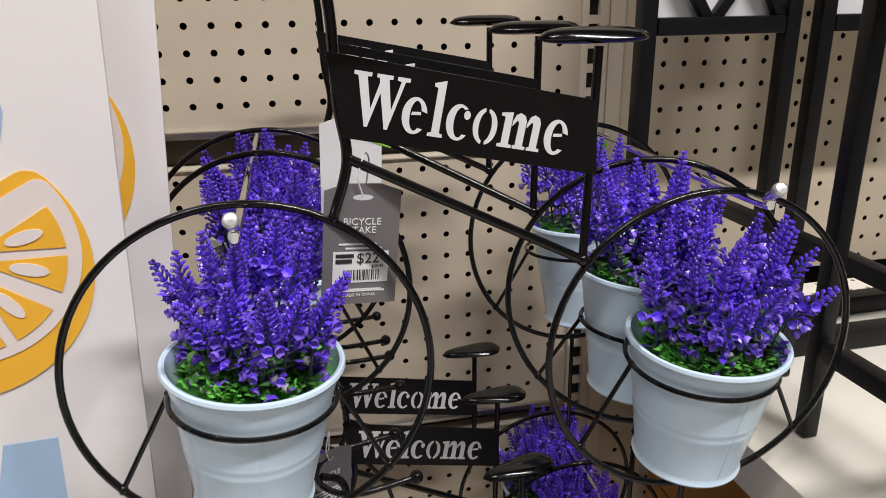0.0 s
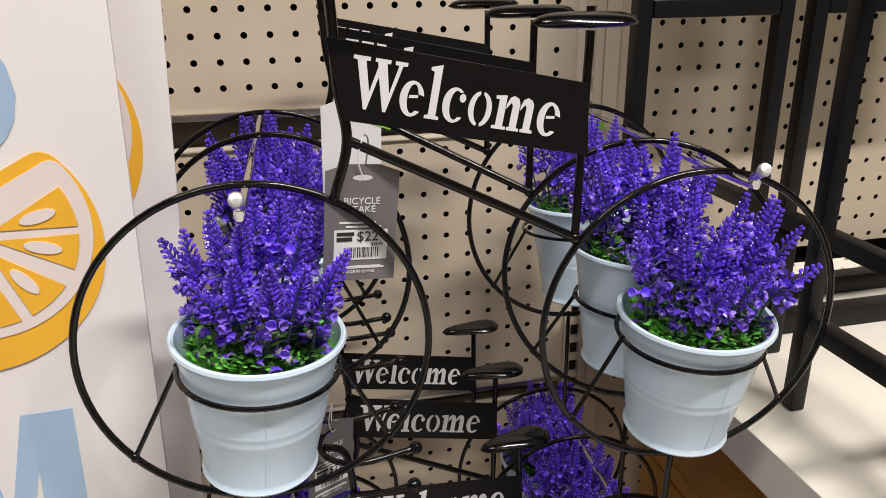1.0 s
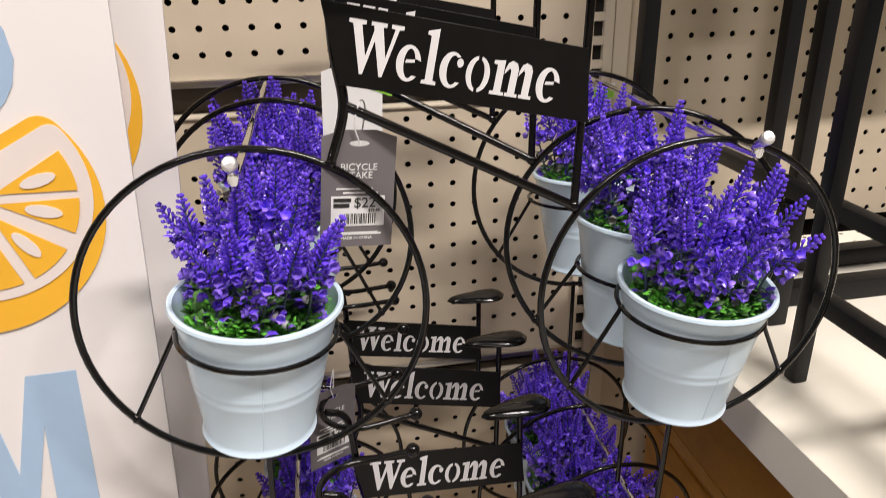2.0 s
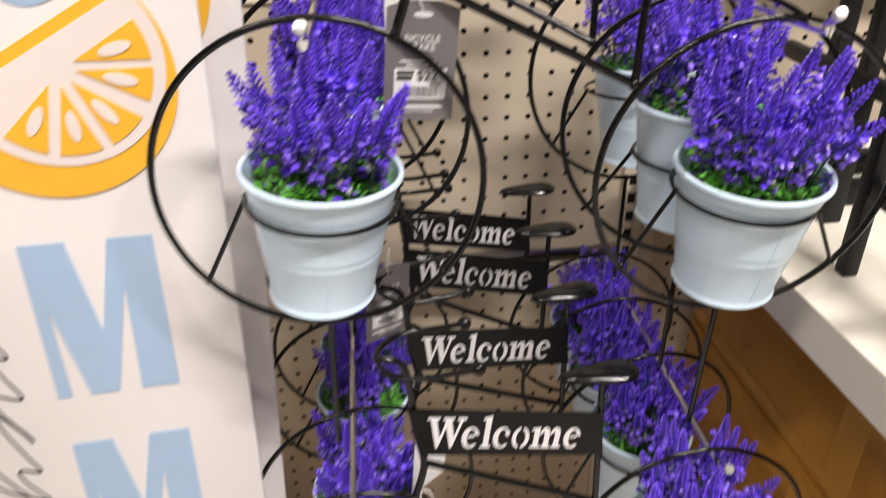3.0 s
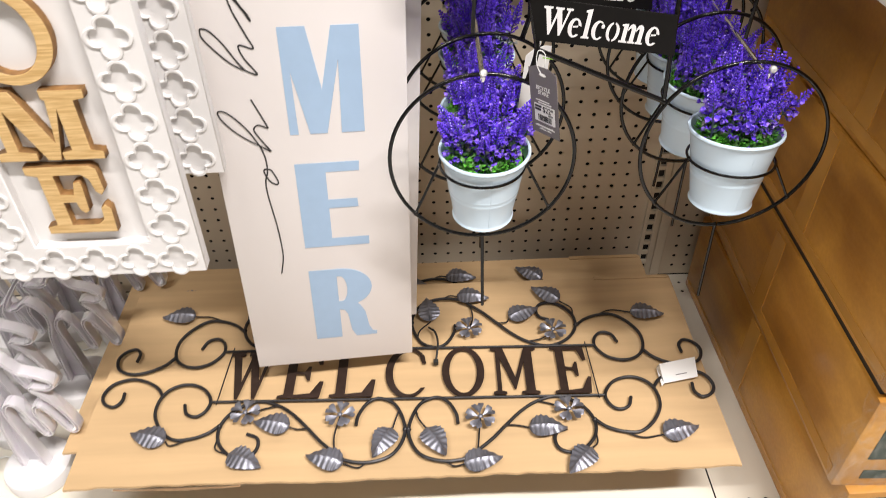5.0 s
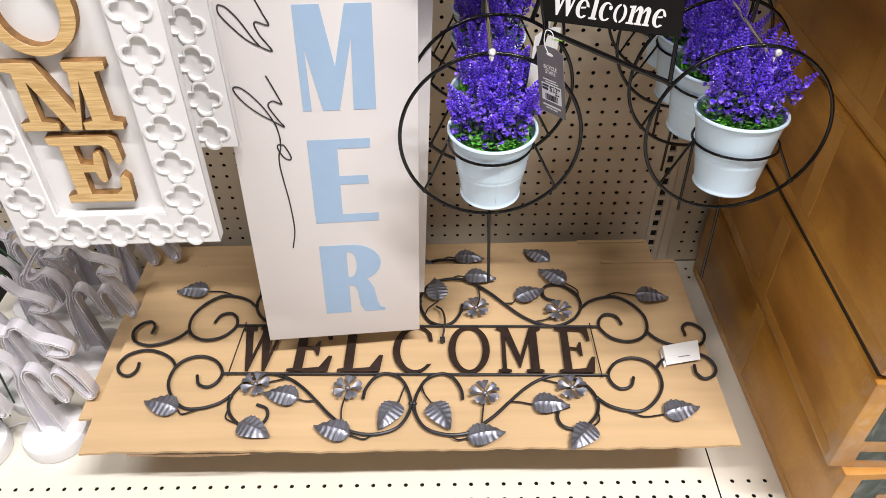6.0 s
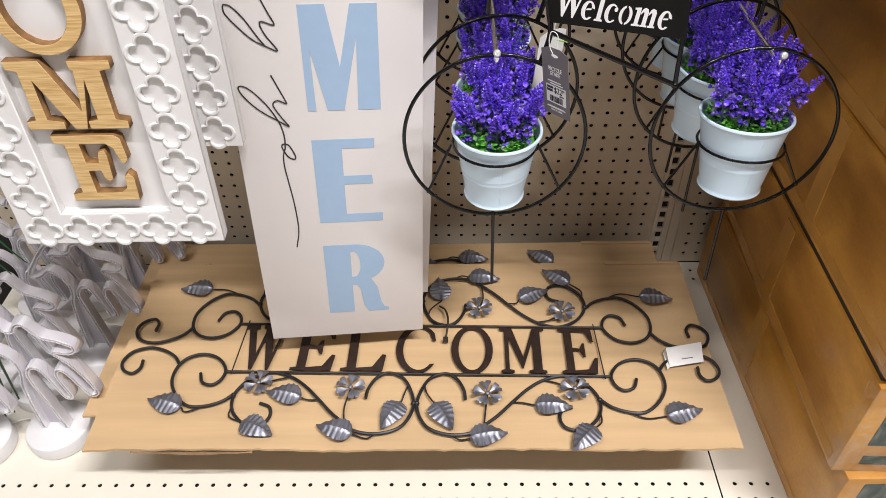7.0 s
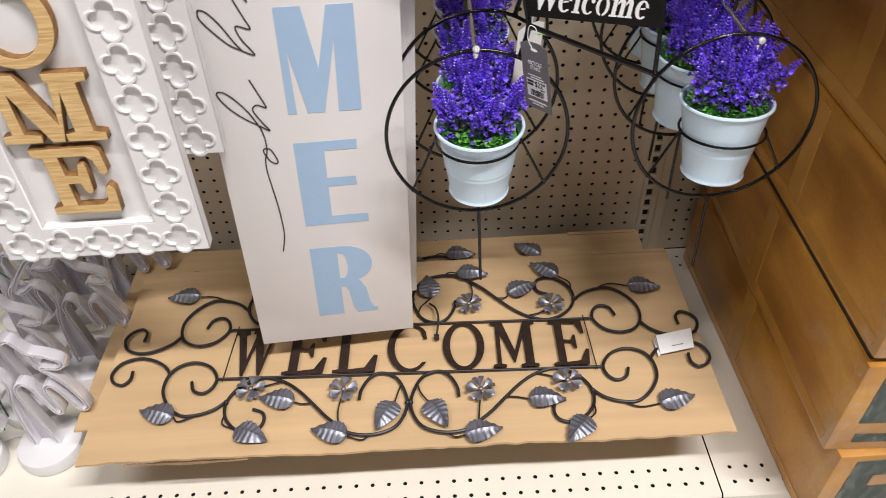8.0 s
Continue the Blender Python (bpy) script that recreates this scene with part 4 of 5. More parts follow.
def leaf_sheet(length):
    """Embossed sheet-metal leaf along +x with chevron ribs and a notched edge."""
    n, k = 42, 6
    v, f = [], []
    for i in range(n + 1):
        t = i / n
        w = .335 * length * math.sin(math.pi * t ** .80) ** .80 * (1 + .035 * math.cos(2 * math.pi * 7 * t)) if 0 < t < 1 else 0.0006
        for j in range(-k, k + 1):
            s = j / k
            ridge = .0009 * math.cos(2 * math.pi * (7 * t - 1.0 * abs(s))) * min(1, abs(s) * 2.2) * math.sin(math.pi * t) ** .5 if 0 < t < 1 else 0
            spine = .0014 * max(0, 1 - abs(s) * 4)
            v.append((length * t - .12 * length * abs(s) * math.sin(math.pi * t), w * s, .0030 * (1 - abs(s)) + ridge + spine + .005 * math.sin(math.pi * t)))
    m = 2 * k + 1
    for i in range(n):
        for j in range(m - 1):
            f.append((i * m + j, (i + 1) * m + j, (i + 1) * m + j + 1, i * m + j + 1))
    return v, f


def blossom():
    """Five heart-shaped petals, creased along the middle, round a button."""
    g = Geo()
    for p in range(5):
        v, f = [], []
        for i in range(9):
            t = i / 8
            for j in range(-3, 4):
                s = j / 3
                wid = (.0005 + .0092 * math.sin(math.pi / 2 * min(1, t / .76) ** 1.5) * (1 - .45 * (max(0, t - .76) / .24) ** 2))
                ext = .0035 + .0212 * t - .0062 * t ** 6 * (1 - abs(s)) ** 2 - .0030 * t ** 4 * s * s
                v.append((ext, wid * s, .0022 + .0045 * t * t + .0030 * abs(s) * math.sin(math.pi * t) - .0030 * t ** 4))
        for i in range(8):
            for j in range(6):
                f.append((i * 7 + j, (i + 1) * 7 + j, (i + 1) * 7 + j + 1, i * 7 + j + 1))
        g.add(v, f, pose(0, 0, 0, 0, 0, 90 + 72 * p))
    g.add(*ball(.0040, 10, 6, (1, 1, .6), (0, 0, .003)))
    return g.mesh("blossom", True)


LEAF_MESH = Geo().add(*leaf_sheet(.055)).mesh("leaf", True)
BLOSSOM_MESH = blossom()
LEAF_MESH.materials.append(PEWTER)
BLOSSOM_MESH.materials.append(PEWTER)
LOOP = [(.0745, -.098), (.072, -.080), (.061, -.0594), (.0446, -.0500), (.023, -.0575), (.010, -.077), (.0025, -.1058), (.0085, -.132), (.0245, -.1515), (.055, -.1605), (.0855, -.156), (.1035, -.142),
        (.1235, -.1245), (.1445, -.1015), (.170, -.0755), (.196, -.058), (.227, -.0508), (.2575, -.066), (.2735, -.092), (.272, -.1185), (.258, -.138), (.239, -.1485), (.2195, -.144), (.2125, -.130), (.2165, -.1155), (.232, -.1085)]
SPIRAL = [(.2755, -.094), (.290, -.107), (.3125, -.116), (.338, -.1165), (.361, -.098), (.3755, -.071), (.3745, -.043), (.362, -.0245), (.339, -.017), (.314, -.0254), (.2985, -.0467), (.301, -.066), (.313, -.0768), (.3285, -.072), (.3355, -.055)]
CURL = [(.374, -.037), (.386, -.022), (.408, -.0095), (.432, -.0052), (.456, -.0145), (.465, -.035), (.4575, -.051), (.4425, -.057), (.433, -.047), (.4335, -.031)]
# leaf bases with headings, and blossoms, by quarter of the sign (side, row)
SPOTS = {(1, 1): [(.0285, -.1055, -59), (.081, -.1655, 9), (.1775, -.1066, -4), (.2625, -.144, 227), (.3677, -.1231, 12)],
         (-1, 1): [(.0212, -.1051, -62), (.0872, -.1613, 13), (.171, -.0988, 9), (.251, -.1442, 204), (.347, -.1196, 13)],
         (1, -1): [(.034, -.107, -98), (.0795, -.1656, 8), (.165, -.1108, -23), (.2544, -.1502, 215), (.3696, -.121, 9)],
         (-1, -1): [(.034, -.107, -98), (.0795, -.1656, 8), (.165, -.1108, -23), (.2544, -.1502, 215), (.3634, -.1286, 4)]}
FLOWERS = {(1, 1): [(.1077, -.089), (.239, -.0778)], (-1, 1): [(.0991, -.0811), (.2401, -.0744)],
           (1, -1): [(.0973, -.0875), (.235, -.0812)], (-1, -1): [(.0973, -.0875), (.235, -.0812)]}
SHEET_W = [glyph_W()[0]]
SHEET_E = [[(0, 1), (.78, 1), (.80, .70), (.73, .70), (.62, .93), (.30, .94), (.30, .56), (.46, .54), (.53, .66), (.58, .66), (.58, .36), (.53, .36), (.46, .49), (.30, .50), (.30, .06), (.62, .09), (.78, .34), (.85, .33), (.80, 0), (0, 0), (0, .05), (.12, .07), (.12, .93), (0, .95)]]
SHEET_L = [[(0, 1), (.40, 1), (.40, .95), (.28, .93), (.28, .06), (.58, .09), (.74, .36), (.81, .35), (.77, 0), (0, 0), (0, .05), (.11, .07), (.11, .93), (0, .95)]]
SHEET_M = [[(0, 1), (.30, 1), (.56, .34), (.82, 1), (1.10, 1), (1.10, .95), (1.00, .93), (1.00, .07), (1.10, .05), (1.10, 0), (.68, 0), (.68, .05), (.79, .07), (.79, .68), (.55, .10), (.52, .10), (.22, .76), (.22, .07), (.33, .05), (.33, 0), (.02, 0), (.02, .05), (.12, .07), (.12, .93), (0, .95)]]
SHEET_O = [arc(.46, .5, .46, .54, 0, 352, 34), arc(.46, .5, .30, .46, 0, 350, 30)]
SHEET_C = [arc(.48, .5, .48, .54, 40, 322, 26) + arc(.52, .5, .36, .47, 314, 52, 22) + [(.80, .68), (.88, .68)]]
WORD = [("w", SHEET_W, -.284, .64, .092), ("e", SHEET_E, -.199, .87, .092), ("l", SHEET_L, -.120, .93, .092), ("c", SHEET_C, -.036, .78, .092), ("o", SHEET_O, .052, .78, .092), ("m", SHEET_M, .129, .71, .092), ("e", SHEET_E, .224, .74, .092)]


def metal_wall_sign(m, label):
    """Flat scrollwork sign: two bars, sheet letters, four mirrored scrolls with leaves and blossoms. Lies in the xy plane."""
    ws = thing("metal_wall_sign", label, "metal sign", m, group="stacked scroll signs")
    for v in (.0495, -.0505):
        part("bar", Geo().add(*tube([(-.297, v, .004), (.297, v, .004)], .0021, 8)), WIRE, ws)
    for s in (-1, 1):
        part("end_wire", Geo().add(*tube([(s * .283, .056, .005), (s * .288, -.056, .005)], .0010, 6)), WIRE, ws)
    for ch, loops, x, k, hh in WORD:
        me = cutout([shifted(l, x, -.0465, hh * k, hh) for l in loops], .0014, upright=False)
        part("letter_" + ch, me, BRONZE, ws, "brown sheet-metal letter", pose(0, 0, .005))
    for su in (-1, 1):
        for sv in (-1, 1):
            for name, ctrl in (("long_scroll", LOOP), ("spiral_scroll", SPIRAL), ("end_curl", CURL)):
                p = spline([(su * u, sv * v, .004 + .001 * math.sin(20 * u)) for u, v in ctrl], 5)
                part(name, Geo().add(*tube(p, .0026, 8)), WIRE, ws)
            for wx, wy in ((.2745, -.095), (.0025, -.1058)):
                part("weld", Geo().add(*ball(.0042, 8, 6, at=(su * wx, sv * wy, .004))), WIRE, ws)
            spots, flowers = SPOTS[su, sv], FLOWERS[su, sv]
            for u, v, a in spots:
                ang = a if su > 0 else 180 - a
                ang = ang if sv > 0 else -ang
                part("leaf", LEAF_MESH, PEWTER, ws, m=pose(su * u, sv * v, .006, 0, 0, ang))
            for u, v in flowers:
                part("blossom", BLOSSOM_MESH, PEWTER, ws, m=pose(su * u, sv * v, .007, 0, 0, su * 12))
            ends = [(q[0], q[1]) for q in spots]
            for a, b, c in ((flowers[0], (.1045, -.115), (.1015, -.1435)), ((.1445, -.1015), (.160, -.1025), ends[2]), ((.0125, -.072), (.017, -.088), ends[0]),
                            (flowers[1], (.216, -.066), (.193, -.0595)), ((.3125, -.116), (.338, -.127), ends[4]), ((.055, -.1605), (.067, -.168), ends[1]), ((.2725, -.117), (.272, -.134), ends[3])):
                part("leaf_stem", Geo().add(*tube(spline([(su * q[0], sv * q[1], .0045) for q in (a, b, c)], 5), .0013, 6)), WIRE, ws)
    return ws


def backing_card(x0, x1, y0, y1, z, label, seed):
    """Corrugated card sheet with a ragged front edge."""
    rng = random.Random(seed)
    n = 60
    top, bot = [], []
    for i in range(n + 1):
        x = x0 + (x1 - x0) * i / n
        top.append((x, y0 + rng.uniform(-.0012, .0012) + .0012 * math.sin(i * .21), .0007 * math.sin(i * .5) + rng.uniform(-.0004, .0004)))
    v, f = [], []
    rows = 8
    for j in range(rows + 1):
        for i in range(n + 1):
            fx, fy, fz = top[i]
            t = j / rows
            v.append((fx, fy + (y1 - fy) * t, fz * (1 - t) + .0012 * math.sin(7 * t + i * .12)))
    m = n + 1
    for j in range(rows):
        for i in range(n):
            f.append((j * m + i, j * m + i + 1, (j + 1) * m + i + 1, (j + 1) * m + i))
    k = len(v)
    v += [(a, b, c - .0045) for a, b, c in v]
    f += [tuple(q + k for q in face[::-1]) for face in f]
    edge = [(i, i + 1) for i in range(n)] + [(n + j * m, n + (j + 1) * m) for j in range(rows)] + [(rows * m + i + 1, rows * m + i) for i in range(n)] + [((j + 1) * m, j * m) for j in range(rows)]
    f += [(b, a, a + k, b + k) for a, b in edge]
    bc = thing("backing_card", label, "cardboard sheet", pose(0, 0, z), group="card sheets of the stack")
    part("sheet", Geo().add(v, f), CARD, bc)
    # paper liner that has come loose under the front edge, and a folded strip along the back
    lv, lf = [], []
    xa = x0 + (x1 - x0) * rng.uniform(.07, .12)
    for i in range(15):
        x = xa + .0125 * i
        sag = .0085 * math.sin(math.pi * i / 14) + rng.uniform(0, .0008)
        lv += [(x, y0 - .0006, -.0050), (x, y0 - .0010 - rng.uniform(0, .0012), -.0052 - sag * .5), (x, y0 + .0016, -.0054 - sag)]
    for i in range(14):
        for k in range(2):
            lf.append((i * 3 + k, i * 3 + k + 1, i * 3 + k + 4, i * 3 + k + 3))
    part("torn_liner", Geo().add(lv, lf), CARDEDGE, bc, "loose torn paper liner")
    part("back_fold", Geo().add(*box(x1 - .135, x1 - .004, y1 - .007, y1 + .0005, .0016, .0036, .0006)), CARD, bc)
    return bc


backing_card(-.950, -.002, -.430, -.030, .180, "brown corrugated card at the bottom of the stack", 1)
metal_wall_sign(pose(-.470, -.245, .1815), "dark scrollwork sign with leaves, buried in the stack")
backing_card(-.965, -.015, -.440, -.042, .2200, "brown corrugated card in the middle of the stack", 2)
metal_wall_sign(pose(-.480, -.240, .2215), "dark scrollwork sign with leaves, half hidden under card")
backing_card(-.980, -.028, -.450, -.054, .2520, "brown corrugated card under the top sign", 3)
metal_wall_sign(pose(-.478, -.268, .2535), "dark scrollwork welcome sign, only its leaves showing at the back")
backing_card(-.940, -.002, -.531, -.145, .2830, "clean brown corrugated card carrying the top sign", 4)
metal_wall_sign(pose(-.4655, -.3508, .2848, 0, 0, -1.24), "dark scrollwork welcome sign with pewter leaves on brown card")


def folded_label(m):
    fl = thing("folded_label", "white folded paper label tied to the scroll sign", "paper label", m)
    g = Geo().add([(0, 0, .016), (.058, .004, .018), (.056, -.022, .002), (.001, -.026, .001), (-.004, -.030, 0), (0, .004, .0)], [(0, 3, 2, 1), (0, 5, 4, 3)])
    g.add([(0, .001, .015), (.058, .005, .017), (.060, .010, 0), (0, .006, 0)], [(0, 1, 2, 3)])
    part("paper", g, TAGWHITE, fl, smooth=False)
    part("print", Geo().add(*box(.022, .040, -.001, .0002, 0, .0012), pose(0, -.0175, .0060, 30, 0, 4)), TAGGREY, fl, smooth=False)
    return fl


folded_label(pose(-.0795, -.366, .2900, 0, 0, 6))


def zip_tie(m):
    zt = thing("cable_tie", "black plastic tie holding the scroll sign to its card", "cable tie", m)
    part("strap", Geo().add(*tube(spline([(0, 0, .006), (.004, .03, .016), (.0, .062, .008), (-.010, .076, .004)], 6), .0017, 8)), INK, zt)
    part("head", Geo().add(*box(-.004, .004, -.004, .003, .002, .010, .001)), INK, zt)
    return zt


zip_tie(pose(-.4225, -.336, .288))

# ==== cartons beside the bay


def carton(x0, x1, y0, y1, z0, z1, seed, label, yaw, gap=.0004):
    c = thing("carton", label, "carton", Matrix.Translation((x0, y1, 0)) @ pose(0, 0, 0, 0, 0, yaw) @ Matrix.Translation((-x0, -y1, 0)), group="stacked amber cartons")
    part("body", Geo().add(*box(x0, x1, y0, y1, z0, z1, .004)), BOXMAT, c)
    # bottom flap; a wide gap is filled black instead, as painted shade
    part("flap_or_gap_shade", Geo().add(*box(x0 + .005, x1 - .03, y0 + .010, y1 - .03, z0 - gap, z0 + .002)), BOXMAT if gap < .001 else INK, c, "" if gap < .001 else "black filler painting the shade of the gap under the carton", smooth=False)
    # printed band and bars on the front
    part("print_band", Geo().add(*box(x0 + .026, x1 - .03, y0 - .0006, y0 + .002, z0 + .060, z1 - .012)), GREENINK, c, "dark green printed band", smooth=False)
    bars = Geo()
    for i in range(5):
        bars.add(*box(x0 + .06 + .035 * i, x0 + .086 + .035 * i, y0 - .0010, y0 - .0004, z0 + .10, z0 + .125))
    part("print_bars", bars, BOXMAT, c, smooth=False)
    part("print_mark", Geo().add(*box(x0 + .030, x0 + .085, y0 - .0006, y0 + .002, z0 + .018, z0 + .036, .0)), GREENINK, c, smooth=False)
    rng = random.Random(seed)
    # flap seam with tape along the side
    mid = z0 + (z1 - z0) * rng.uniform(.12, .16)
    part("tape_strip", Geo().add(*box(x0 - .0005, x0 + .002, y0 + .012, y1 - .012, z0 + .008, mid)), TAPE, c, "glossy darker tape along the lower flap", smooth=False)
    cut = y0 + (y1 - y0) * rng.uniform(.38, .52)
    part("flap_edge", Geo().add(*box(x0 - .0011, x0 + .002, cut, cut + .034, mid + .001, z1 - .009)), TAPE, c, smooth=False)
    # stretch wrap that bridges the front corner
    v, f = [], []
    for i in range(9):
        z = z0 + .004 + (z1 - z0 - .008) * i / 8
        w = rng.uniform(.008, .020)
        v += [(x0 - .0012, y0 + .022 + rng.uniform(-.010, .01), z), (x0 - .0016 - .002 * rng.random(), y0 + .010, z), (x0 + .002, y0 - .004, z + .002), (x0 + .035 + w, y0 - .0035, z), (x0 + .12 + w, y0 - .0018, z)]
    for i in range(8):
        for k in range(4):
            f.append((i * 5 + k, i * 5 + k + 1, (i + 1) * 5 + k + 1, (i + 1) * 5 + k))
    part("stretch_wrap", Geo().add(v, f), WRAP, c, "creased clear stretch wrap")
    return c


carton(.0870, .56, -.606, -.030, .1505, .3250, 1, "amber brown carton on the deck, wrapped in clear film", 1.2)
carton(.0960, .56, -.594, -.030, .3260, .4985, 2, "amber brown carton in the stack, wrapped in clear film", -1.7)
carton(.0950, .56, -.592, -.030, .5105, .6920, 3, "amber brown carton in the stack, dark gap beneath", -1.6, .0118)
carton(.0950, .56, -.596, -.030, .6935, .8850, 4, "amber brown carton under the cream shelf", -1.0)

# ==== black metal stands on the shelf


def square_tube(a, b, w=.020):
    """A square tube from a to b with rounded edges."""
    a, b = Vector(a), Vector(b)
    d = b - a
    v, f = box(-w / 2, w / 2, -w / 2, w / 2, 0, d.length, .0018)
    q = d.to_track_quat("Z", "X").to_matrix().to_4x4()
    if abs(d.z) > .9 * d.length:
        q = Matrix.Identity(4)
    return Geo().add(v, f, Matrix.Translation(a) @ q)


def trellis_frame(x0, x1, y, z0, rail, top, label):
    """Flat stand side: two posts, rails, and a V truss over the rail."""
    fr = thing("metal_stand", label, "metal stand", group="black metal stands")
    for x in (x0, x1):
        part("leg", square_tube((x, y, z0), (x, y, top), .0160), TABLEBLACK, fr)
    part("rail", square_tube((x0 + .009, y, rail), (x1 - .009, y, rail), .0165), TABLEBLACK, fr)
    part("top_rail", square_tube((x0 + .009, y, top - .01), (x1 - .009, y, top - .01), .0165), TABLEBLACK, fr)
    part("rear_panel", Geo().add(*box(x0 + .009, x1 - .009, y + .010, y + .014, rail + .004, top - .004)), LETTER, fr, "pale grey panel", smooth=False)
    # board added out of view on top, to shade the pegboard behind
    part("unseen_shade_board", Geo().add(*box(x0 - .010, x1 + .010, y - .060, y + .080, top + .0005, top + .018, .002)), TABLEBLACK, fr)
    xm = (x0 + x1) / 2 - .010
    for a, c in ((xm - .004, xm - .068), (xm + .004, xm + .068), (x1 - .012, x1 - .066)):
        part("brace", square_tube((a, y, rail + .006), (c, y, rail + .100), .0105), TABLEBLACK, fr)
    return fr


def side_table(x0, x1, y0, y1, z0, top, rung, label):
    tb = thing("metal_stand", label, "metal stand", group="black metal stands")
    for x in (x0, x1):
        for y in (y0, y1):
            part("leg", square_tube((x, y, z0), (x, y, top), .0130), TABLEBLACK, tb)
    for x in (x0, x1):
        part("side_rung", square_tube((x, y0 + .0095, rung), (x, y1 - .0095, rung), .0145), TABLEBLACK, tb)
        part("top_side_rail", square_tube((x, y0 + .0095, top - .011), (x, y1 - .0095, top - .011), .0145), TABLEBLACK, tb)
    for y in (y0, y1):
        part("top_rail", square_tube((x0 + .0095, y, top - .011), (x1 - .0095, y, top - .011), .0145), TABLEBLACK, tb)
    return tb


SHELF_Z = .9425
side_table(.056, .40, -.565, -.329, SHELF_Z, 1.300, 1.021, "black square-tube metal stand with side rungs on the cream shelf")
trellis_frame(.0105, .166, -.100, SHELF_Z, 1.2515, 1.42, "black metal stand side with V brace on the shelf")
trellis_frame(.207, .424, -.098, SHELF_Z, 1.2515, 1.42, "black metal stand side with V brace beside another")


def low_rails():
    """Bottom frame of the stand behind: two cross rails and a rung."""
    lr = thing("metal_stand", "low black metal stand frame lying behind the taller stands", "metal stand", group="black metal stands")
    part("cross_rail", square_tube((.140, -.131, .9535), (.60, -.129, .9535), .020), TABLEBLACK, lr)
    part("cross_rail", square_tube((.105, -.203, .9535), (.60, -.201, .9535), .020), TABLEBLACK, lr)
    part("side_rung", square_tube((.098, -.540, 1.075), (.098, -.110, 1.075), .0145), TABLEBLACK, lr)
    part("leg", square_tube((.098, -.235, SHELF_Z), (.098, -.235, 1.064), .018), TABLEBLACK, lr)
    return lr


low_rails()

# ==== silicone neon lamps on round bases


def ribbon(points, width, wall, closed=False):
    """A U-channel strip standing on edge along a path in the xz plane; depth along y."""
    g = Geo()
    p = np.array(points)
    tang = np.gradient(p, axis=0)
    tang /= np.linalg.norm(tang, axis=1)[:, None]
    nrm = np.stack([-tang[:, 2], np.zeros(len(p)), tang[:, 0]], 1)
    for off, dep0, dep1 in ((0, -width / 2, width / 2),):
        v, f = [], []
        sect = [(-wall, dep0 + .002), (-wall * .7, dep0), (-wall * .35, dep0), (-wall * .2, dep0 + .0035), (wall * .2, dep0 + .0035), (wall * .35, dep0), (wall * .7, dep0), (wall, dep0 + .002), (wall, dep1), (-wall, dep1)]
        for i in range(len(p)):
            v += [tuple(p[i] + nrm[i] * a + np.array((0, b, 0))) for a, b in sect]
        k = len(sect)
        for i in range(len(p) - 1):
            for j in range(k):
                f.append((i * k + j, i * k + (j + 1) % k, (i + 1) * k + (j + 1) % k, (i + 1) * k + j))
        f += [tuple(range(k)), tuple((len(p) - 1) * k + j for j in range(k - 1, -1, -1))]
        g.add(v, f)
    return g


NEON_PATH = [(.019, .022), (.013, .085), (.006, .145), (.007, .168), (.017, .181), (.029, .174), (.037, .145), (.044, .113), (.051, .108), (.055, .116), (.049, .155), (.053, .173), (.064, .172),
             (.076, .142), (.085, .117), (.093, .115), (.098, .125), (.091, .158), (.078, .190), (.063, .211), (.066, .216), (.084, .213), (.095, .219), (.094, .229), (.078, .240), (.058, .248), (.048, .262),
             (.040, .275), (.028, .272), (.020, .260), (.010, .262), (.000, .274), (-.012, .272), (-.030, .252), (-.046, .230), (-.056, .213), (-.052, .204), (-.040, .207), (-.024, .218), (-.010, .206), (-.002, .188),
             (-.003, .165), (-.011, .138), (-.016, .085), (-.018, .022)]


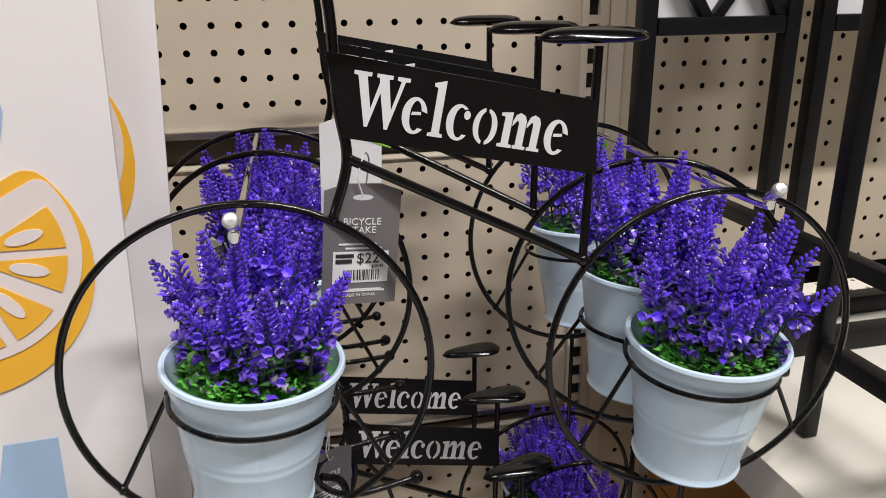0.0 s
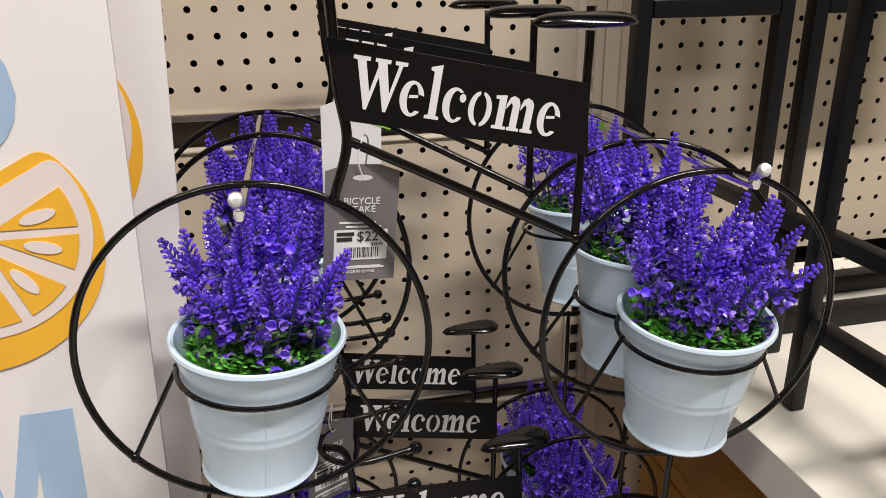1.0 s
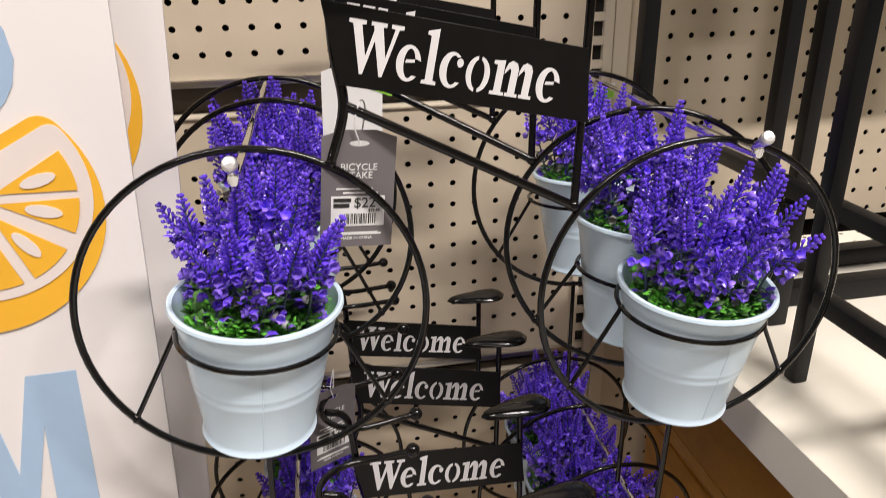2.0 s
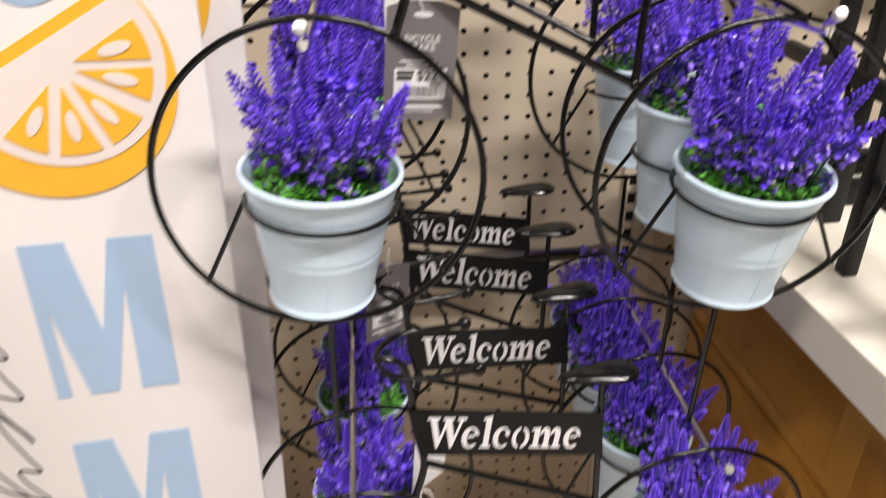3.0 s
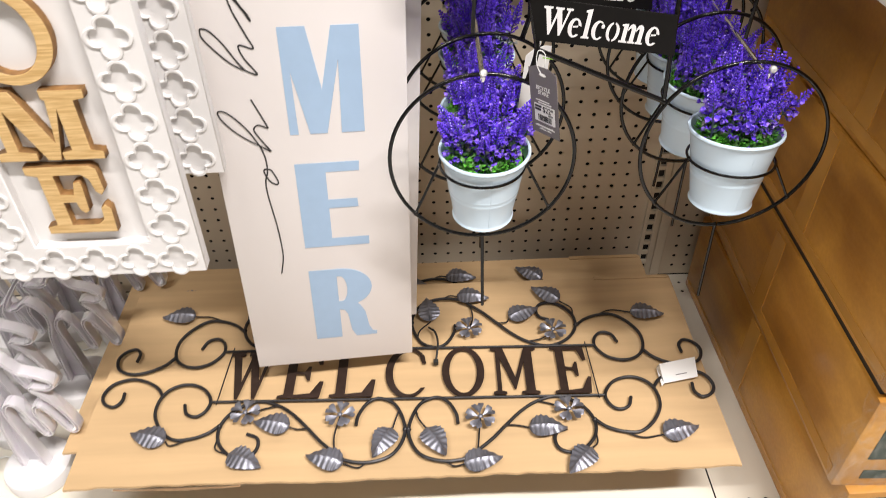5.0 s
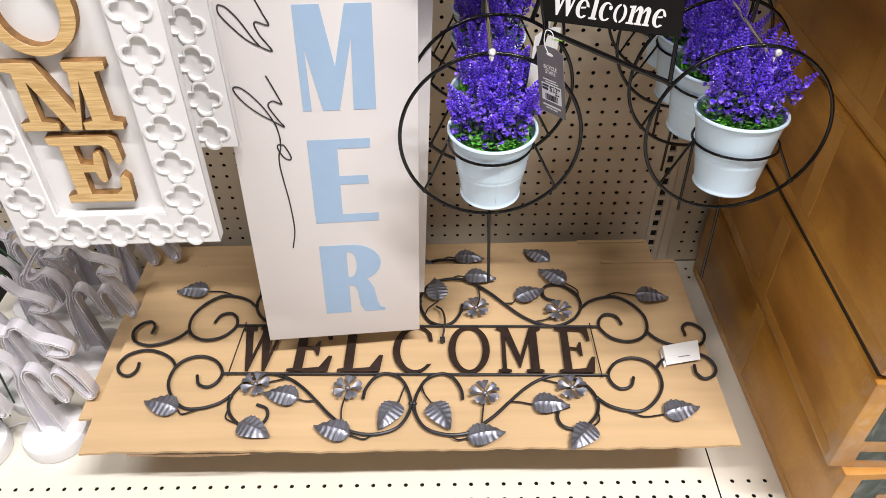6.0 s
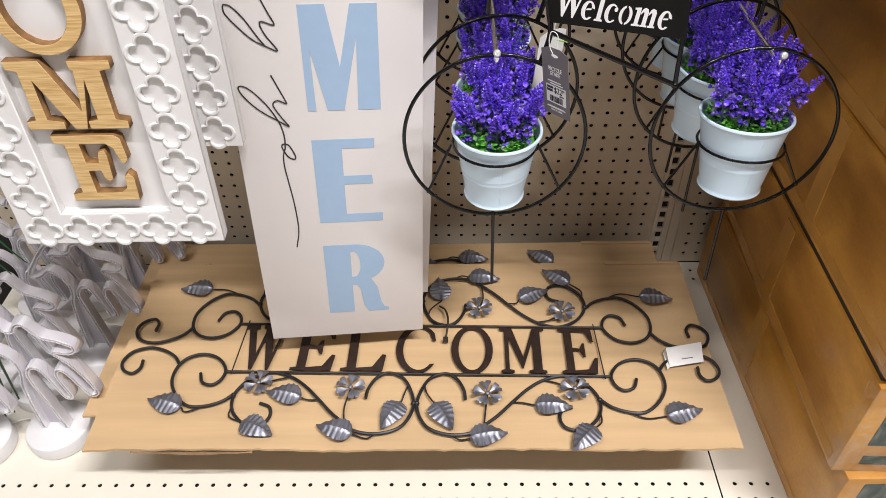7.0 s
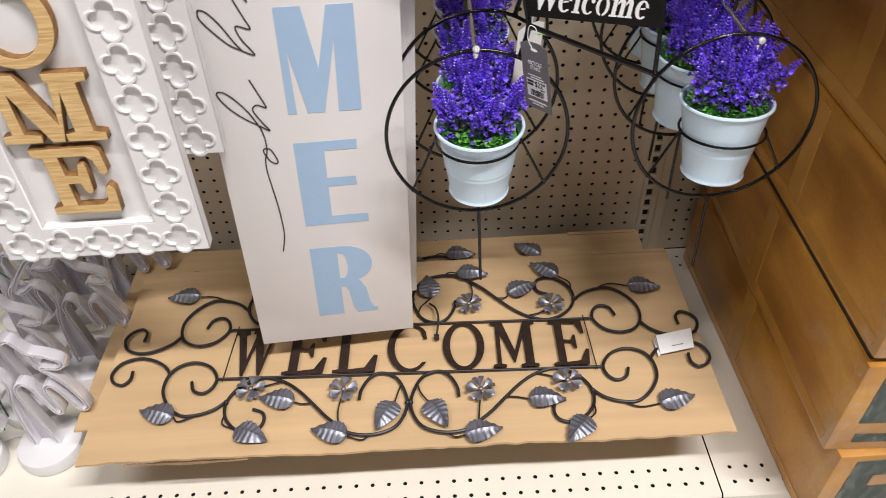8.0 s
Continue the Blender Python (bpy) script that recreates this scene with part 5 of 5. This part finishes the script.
def neon_lamp(m):
    """Outline of a palm in silicone strip, trunk set in a round base."""
    lamp = thing("neon_lamp", "unlit white silicone palm-shaped neon lamp on a round white base", "neon lamp", m, group="white neon lamps")
    part("base", Geo().add(*lathe([(0, 0), (.048, 0), (.0505, .002), (.0510, .006), (.0510, .023), (.0495, .0265), (.046, .028), (0, .028)], 48)), NEONBASE, lamp)
    path = spline([(x, 0, z) for x, z in NEON_PATH], 5)
    part("light_strip", ribbon(path, .0165, .0037), NEON, lamp)
    core = [(x, -.0052, z) for x, y, z in path]
    part("strip_core", Geo().add(*tube(core, .0011, 6)), NEONCORE, lamp, "grey inner tube in the groove")
    part("rear_panel", Geo().add(*box(-.013, .013, .004, .006, .026, .135, .0006), pose(0, 0, 0, 0, -2.5, 0)), NEONCLEAR, lamp, "milky clear acrylic panel")
    part("cord", Geo().add(*tube(spline([(.030, .040, .014), (.050, .055, .008), (.070, .045, .002), (.082, .050, .0014)], 6), .0012, 6)), TAGWHITE, lamp)
    return lamp


lamp0 = neon_lamp(pose(-1.058, -.414, .1508, 0, 0, 0))
for x, y, yaw in ((-1.046, -.243, 2), (-1.122, -.322, -2), (-1.178, -.440, -4), (-1.150, -.205, 3), (-1.010, -.105, 4), (-1.225, -.300, -2), (-1.105, -.085, 3), (-1.200, -.120, -3)):
    copy_thing(lamp0, pose(x, y, .1508, 0, 0, yaw))


def green_stems():
    """A tuft of long narrow blades that arch over and hang down beside the frame."""
    gs = thing("artificial_stems", "dark green narrow artificial blades arching over the white lamps", "artificial plant", pose(-1.16, -.40, .151))
    for i, (x, y, z, w) in enumerate(((.190, -.012, .385, .0085), (.168, -.020, .372, .0070), (.150, .010, .400, .0075), (.120, -.030, .360, .0060), (.135, .030, .430, .0070))):
        line = spline([(.01 * i - .03, .01 * i, 0), (.02 + .008 * i, .004 * i, .26), (x * .55, y * .6, z + .115), (x, y, z)], 7)
        v, f = [], []
        for k, p in enumerate(line):
            t = k / (len(line) - 1)
            half = .5 * w * min(1, .35 + 2 * t) * (1 - t ** 5) + .0003
            v += [(p[0] - half, p[1], p[2]), (p[0], p[1] - .0018, p[2] + .0012), (p[0] + half, p[1], p[2]), (p[0], p[1] + .0008, p[2] - .0006)]
        for k in range(len(line) - 1):
            for q in range(4):
                f.append((4 * k + q, 4 * k + (q + 1) % 4, 4 * k + 4 + (q + 1) % 4, 4 * k + 4 + q))
        part("blade", Geo().add(v, f), LEAFDARK, gs)
    return gs


green_stems()


def shelf_clip():
    sc = thing("shelf_label", "small green plastic label clipped to the upright", "shelf label", pose(.008, -.010, 1.118))
    part("holder", Geo().add(*box(-.013, .013, -.003, 0, 0, .017, .0008)), TAGWHITE, sc)
    part("green_print", Geo().add(*box(-.012, .012, -.0036, -.0031, .001, .011)), TAGGREEN, sc, smooth=False)
    return sc


shelf_clip()
